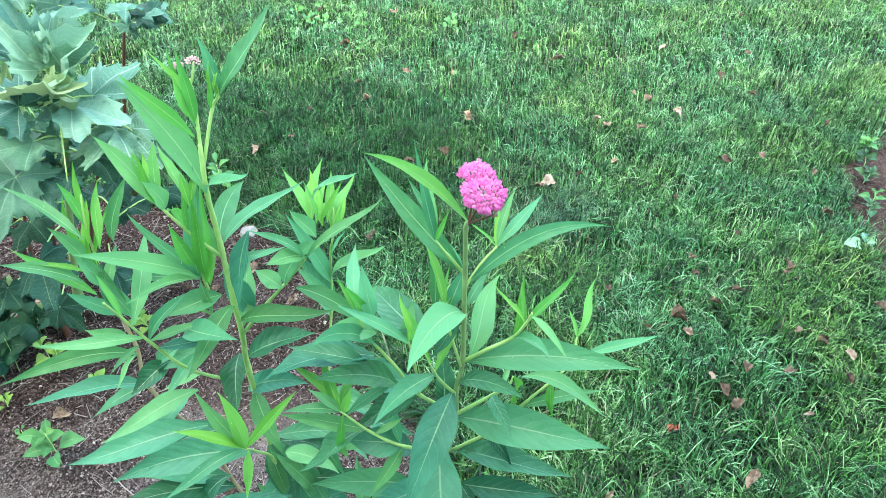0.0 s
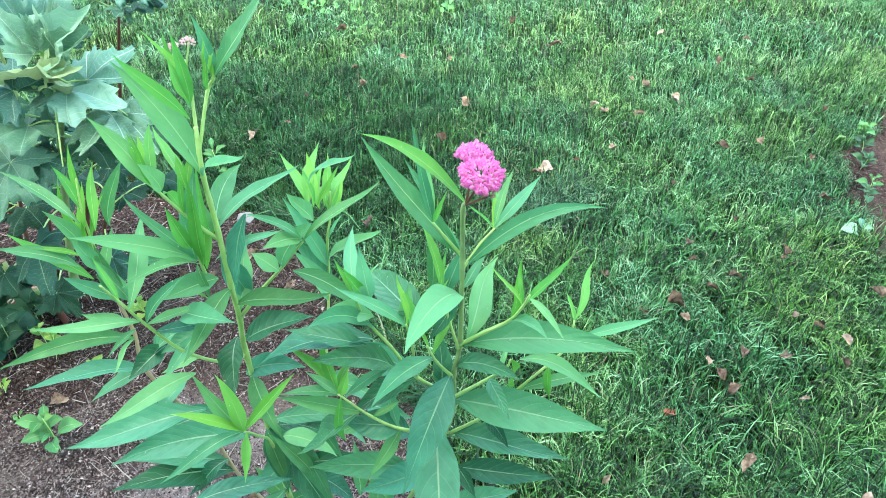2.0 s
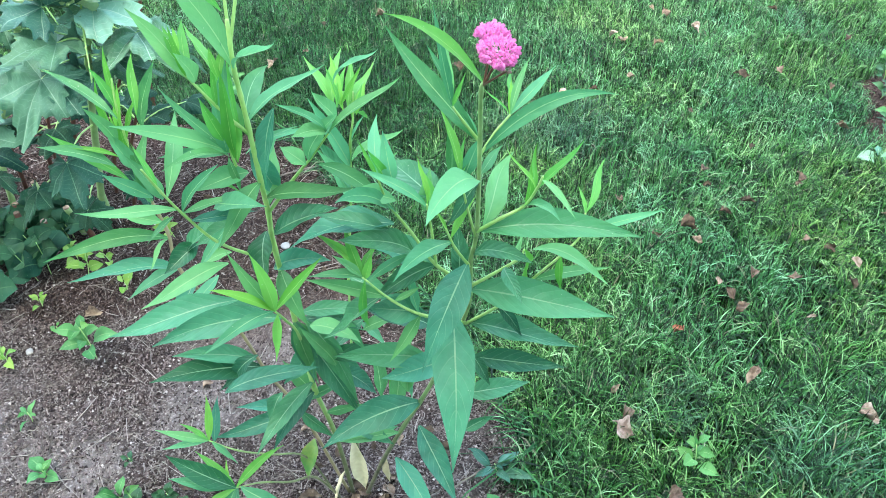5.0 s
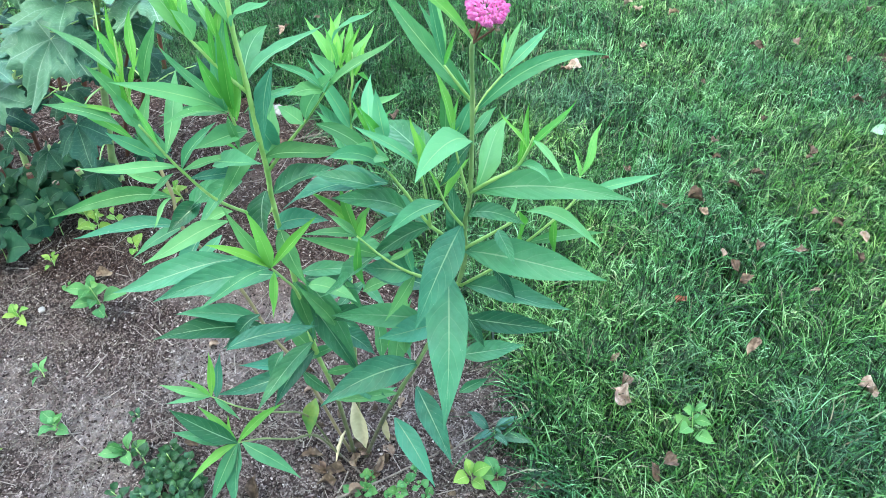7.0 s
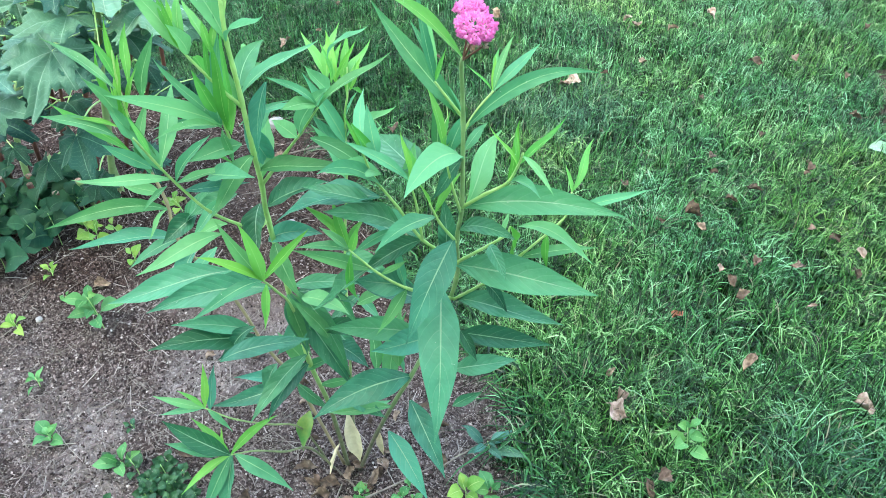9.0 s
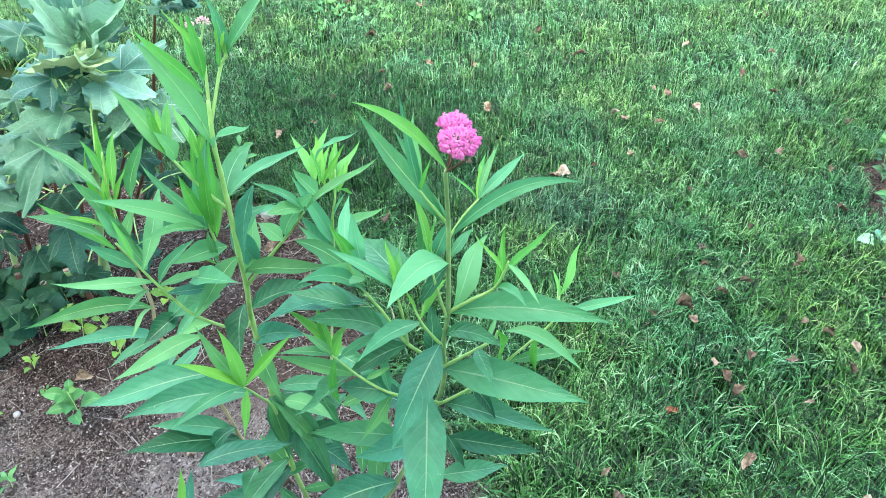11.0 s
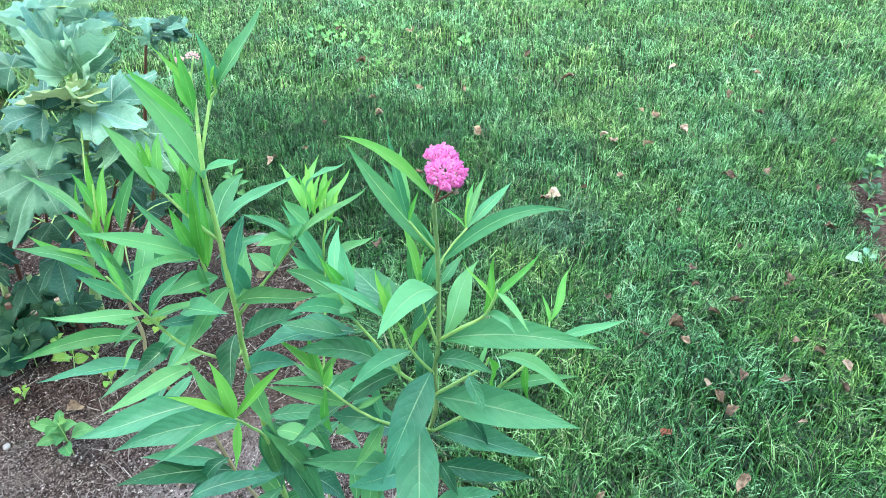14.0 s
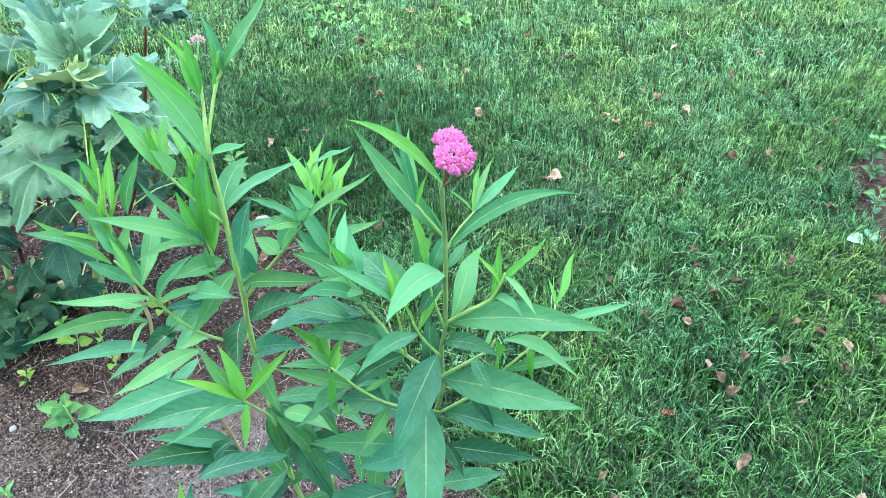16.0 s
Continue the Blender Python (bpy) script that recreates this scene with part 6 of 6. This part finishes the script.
# ---- fallen leaves, twigs and stones ----
def litter_mesh(size, mat, slender):
    """A dry leaf lying on the ground: pointed at both ends, half folded, with a crumpled edge."""
    verts, faces = [], []
    rows, cols = 10, 7
    fold, twist, bend, phase = random.uniform(0.3, 1.5), random.uniform(-2.2, 2.2), random.uniform(-0.1, 0.35), random.uniform(0, 6)
    for i in range(rows):
        s = i / (rows - 1)
        wide = size * slender * 0.5 * max(0.03, math.sin(math.pi * s ** 0.75) ** 0.8)
        turn = twist * (s - 0.5)
        left, right = 0.9 + 0.2 * math.sin(5 * s + phase), 0.9 + 0.2 * math.sin(6 * s - 2 * phase)
        for j in range(cols):
            u = j / (cols - 1) * 2 - 1
            w = u * wide * (left if u < 0 else right)
            h = abs(w) * fold + math.sin(7 * s + 3 * u + phase) * 0.16 * wide + abs(math.sin(9 * s - 5 * u + 2 * phase)) * 0.38 * wide
            y, z = w * math.cos(turn) - h * math.sin(turn), w * math.sin(turn) + h * math.cos(turn)
            verts.append(((s - 0.5) * size * (1 - 0.15 * abs(u)), y + bend * size * (s - 0.5) ** 2, z + bend * size * (2 * s - 1) ** 2 * 0.5 + random.gauss(0, 0.040) * size))
    for i in range(rows - 1):
        for j in range(cols - 1):
            k = i * cols + j
            faces.append((k, k + 1, k + cols + 1, k + cols))
    return mesh_from("fallen_leaf", verts, faces, mat)


def litter(spots, mat, label, lift):
    for x, y, size in spots:
        ob = new("fallen_leaf", litter_mesh(size, mat, random.uniform(0.42, 0.75)))
        ob.matrix_world = pose(x, y, lift + random.uniform(-0.006, 0.006), random.uniform(-25, 25), random.uniform(-25, 25), random.uniform(0, 360))
        tagged(ob, label, "fallen leaf", "fallen leaves")


litter([(0.56, 3.27, 0.072), (1.10, 3.40, 0.061), (1.29, 3.07, 0.058), (1.23, 2.36, 0.053), (0.39, 2.18, 0.068), (1.01, 1.41, 0.032), (0.82, 1.28, 0.040), (0.93, 1.27, 0.044), (0.72, 1.25, 0.033), (1.12, 1.33, 0.039), (-0.72, 2.43, 0.061), (0.51, 2.23, 0.035)], TAN, "curled pale tan dead leaf lying in the grass", 0.056)
litter([(0.90, 2.84, 0.068), (0.68, 2.60, 0.063), (0.85, 2.89, 0.048), (1.37, 2.89, 0.045), (-0.26, 3.90, 0.073), (-0.49, 3.47, 0.066), (-0.38, 3.03, 0.048), (0.11, 2.69, 0.058), (-0.61, 2.53, 0.043), (-0.56, 2.75, 0.060), (0.01, 2.41, 0.054), (0.83, 2.08, 0.038), (1.08, 2.33, 0.061), (1.38, 2.24, 0.043), (0.80, 1.75, 0.046), (1.09, 1.71, 0.067), (0.81, 1.53, 0.047), (0.99, 1.87, 0.037), (0.69, 1.47, 0.062), (1.06, 1.38, 0.043), (0.74, 1.20, 0.051), (1.07, 1.24, 0.038), (0.72, 0.94, 0.060), (0.51, 1.60, 0.046), (-0.23, 1.86, 0.072), (0.05, 3.10, 0.060), (1.60, 2.63, 0.049), (0.79, 1.66, 0.033), (1.07, 1.67, 0.039), (-0.12, 2.33, 0.053)], BROWN, "curled brown dead leaf lying in the grass", 0.056)
litter([(0.59, 1.44, 0.035), (0.92, 1.12, 0.030), (1.28, 1.51, 0.050), (0.65, 2.66, 0.045), (1.50, 3.34, 0.05), (-0.33, 2.85, 0.05), (0.99, 2.70, 0.06), (0.36, 2.15, 0.05)], TAN, "curled pale tan dead leaf lying in the grass", 0.056)
litter([(1.33, 1.99, 0.045), (0.37, 3.57, 0.06), (-0.17, 3.13, 0.06), (-0.69, 3.95, 0.07), (1.62, 3.83, 0.06), (0.82, 2.58, 0.05), (0.66, 2.32, 0.05), (0.89, 1.58, 0.05), (0.70, 1.41, 0.04), (0.76, 1.16, 0.045)], BROWN, "curled brown dead leaf lying in the grass", 0.056)
litter([(0.58, 1.08, 0.036)], RUST, "rust-red dead leaf lying in the grass", 0.056)
litter([(0.39, 0.79, 0.062), (0.41, 0.83, 0.042), (0.95, 0.83, 0.062), (0.47, 0.63, 0.045)], TAN, "curled pale tan dead leaf lying in the grass", 0.056)
litter([(0.44, 0.61, 0.053), (0.39, 0.90, 0.034)], BROWN, "curled brown dead leaf lying in the grass", 0.056)
litter([(0.205, 0.590, 0.065), (-0.19, 0.56, 0.04)], TAN, "curled tan dead leaf lying on soil", 0.012)
litter([(-0.41, 0.56, 0.066), (-0.97, 1.16, 0.052), (-0.24, 0.61, 0.052), (-0.30, 0.64, 0.06), (-0.20, 0.63, 0.044), (-0.05, 0.81, 0.033), (-0.60, 1.75, 0.07), (-0.45, 1.6, 0.06)], BROWN, "curled brown dead leaf lying on soil", 0.010)
for k in range(40):
    y = random.uniform(0.5, 2.05)
    x = float(edge_at(LAWN_EDGE, y)) - abs(random.gauss(0, 0.5)) - 0.03
    litter([(x, y, random.uniform(0.018, 0.045))], BROWN, "small brown dead leaf lying on soil", 0.006)


for k in range(12):
    litter([(-0.19 + random.gauss(0, 0.07), 0.65 + random.gauss(0, 0.04), random.uniform(0.025, 0.055))], BROWN if k % 3 else TAN, "crumpled dry leaf lying at the foot of the milkweed", 0.012)


def stone(x, y, size, label):
    bm = bmesh.new()
    bmesh.ops.create_icosphere(bm, subdivisions=2, radius=size)
    for v in bm.verts:
        v.co *= 1 + 0.28 * noise.noise(v.co * (1.4 / size) + Vector((x, y, 0)) * 7)
        v.co.z *= 0.6
    me = bpy.data.meshes.new("stone")
    bm.to_mesh(me)
    bm.free()
    me.materials.append(STONE)
    ob = new("stone", me)
    ob.location = (x, y, float(roughness(np.array(x), np.array(y))) + size * 0.3)
    tagged(ob, label, "stone")


stone(-0.66, 1.95, 0.030, "pale grey stone lying on the soil")
stone(-0.50, 1.44, 0.014, "small white stone lying on the soil")
stone(-1.10, 1.04, 0.010, "small white stone lying on the soil")
for k in range(26):
    stone(random.uniform(1.66, 2.1), random.uniform(1.75, 2.4), random.uniform(0.006, 0.014), "small pebble on the far soil patch")


def twig(a, b, r, label):
    p, q = Vector(a), Vector(b)
    mid = p.lerp(q, 0.5) + Vector((random.uniform(-1, 1), random.uniform(-1, 1), 0.2)) * 0.05 * (q - p).length
    tagged(new("twig", tube("twig", [p, mid, q], r, r * 0.6, STRAW, sides=5)), label, "twig", "twigs on the soil")


twig((-0.26, 0.53, 0.012), (-0.02, 0.66, 0.010), 0.0030, "thin pale dry twig lying on the soil")
twig((-0.30, 0.69, 0.010), (-0.18, 0.60, 0.012), 0.0022, "thin pale dry twig lying on the soil")
twig((-0.62, 1.75, 0.012), (-0.36, 1.86, 0.012), 0.0035, "pale dry twig lying on the soil")
twig((-1.0, 0.92, 0.012), (-0.85, 1.02, 0.010), 0.0016, "thin pale dry twig lying on the soil")
twig((0.0, 0.66, 0.012), (0.13, 0.76, 0.010), 0.0020, "thin pale dry twig lying on the soil")


def soil_point(spread=1.0):
    while True:
        y = random.uniform(0.42, 2.3)
        x = float(edge_at(LAWN_EDGE, y)) + random.uniform(-1.5, 0.0) * spread
        if in_bed(x, y):
            return x, y


def crumbs(count):
    """Loose crumbs of earth, grit and bark over the bed, thinner on the mulch at the back."""
    verts, faces = [], []
    for k in range(count):
        x, y = soil_point()
        if y > random.uniform(0.95, 1.5) and random.random() < 0.7:
            continue
        r = random.choice((0.0010, 0.0012, 0.0013, 0.0015, 0.0018, 0.0021, 0.0026, 0.0034)) * random.uniform(0.8, 1.3)
        z = float(roughness(x, y)) + r * 0.3
        flat, turn = random.uniform(0.35, 0.9), random.uniform(0, 6)
        i = len(verts)
        for q in range(3):
            w = turn + q * 2.09
            verts.append((x + r * 1.3 * math.cos(w), y + r * math.sin(w), z - 0.4 * r * flat))
        for q in range(3):
            w = turn + q * 2.09 + 0.9
            verts.append((x + 0.8 * r * math.cos(w), y + 0.8 * r * math.sin(w), z + r * flat * random.uniform(0.5, 1.2)))
        faces += [(i + 3, i + 4, i + 5), (i, i + 1, i + 3), (i + 1, i + 4, i + 3), (i + 1, i + 2, i + 4), (i + 2, i + 5, i + 4), (i + 2, i, i + 5), (i, i + 3, i + 5)]
    tagged(new("soil_crumbs", mesh_from("soil_crumbs", verts, faces, CRUMB, smooth=False)), "loose crumbs of brown earth and grit", "soil crumbs", kind="stuff")


def flakes(count):
    """Thin chips of bark and broken dead leaf lying at all angles on the bed."""
    verts, faces = [], []
    for k in range(count):
        x, y = soil_point()
        r = random.choice((0.001, 0.0012, 0.0015, 0.002, 0.0025, 0.004)) * random.uniform(0.7, 1.5)
        z = float(roughness(x, y)) + 0.004 + r * 0.2
        turn, lean, way = random.uniform(0, 6.3), random.uniform(0, 0.8), random.uniform(0, 6.3)
        i = len(verts)
        for q in range(5):
            w = turn + q * 1.257 + random.uniform(-0.3, 0.3)
            d = r * random.uniform(0.3, 1.2)
            px, py = d * math.cos(w) * 1.7, d * math.sin(w) * 0.6
            c, s = math.cos(way), math.sin(way)
            px, py = c * px - s * py, s * px + c * py
            verts.append((x + px, y + py, z + lean * py + random.uniform(-0.1, 0.1) * r))
        verts.append((x, y, z + random.uniform(0.1, 0.4) * r))
        faces += [(i + q, i + (q + 1) % 5, i + 5) for q in range(5)]
    tagged(new("bark_flakes", mesh_from("bark_flakes", verts, faces, FLAKE, smooth=False)), "bark chips and broken dead leaves on the soil", "plant litter", kind="stuff")


def chaff(count):
    verts, faces = [], []
    for k in range(count):
        x, y = soil_point()
        z = float(roughness(x, y)) + 0.004
        w, n, h = random.uniform(0, 6.3), random.choice((0.003, 0.004, 0.006, 0.008, 0.012, 0.024, 0.038)) * random.uniform(0.8, 1.2), random.choice((0.0004, 0.0006, 0.0008, 0.0011)) * random.uniform(0.8, 1.2)
        c, s = math.cos(w), math.sin(w)
        bend = random.uniform(-0.07, 0.07) * n
        i = len(verts)
        for f in (-1, 0, 1):
            px, py = x + c * n * f - s * bend * f * f, y + s * n * f + c * bend * f * f
            pz = z + random.uniform(0, 0.004)
            verts += [(px - s * h, py + c * h, pz), (px, py, pz + h * 1.4), (px + s * h, py - c * h, pz)]
        for f in (0, 3):
            faces += [(i + f, i + f + 1, i + f + 4, i + f + 3), (i + f + 1, i + f + 2, i + f + 5, i + f + 4)]
    tagged(new("dry_chaff", mesh_from("dry_chaff", verts, faces, STRAW, smooth=False)), "dry straw, stalks and bark shreds on the soil", "plant litter", kind="stuff")


crumbs(62000)
chaff(7000)
flakes(40000)
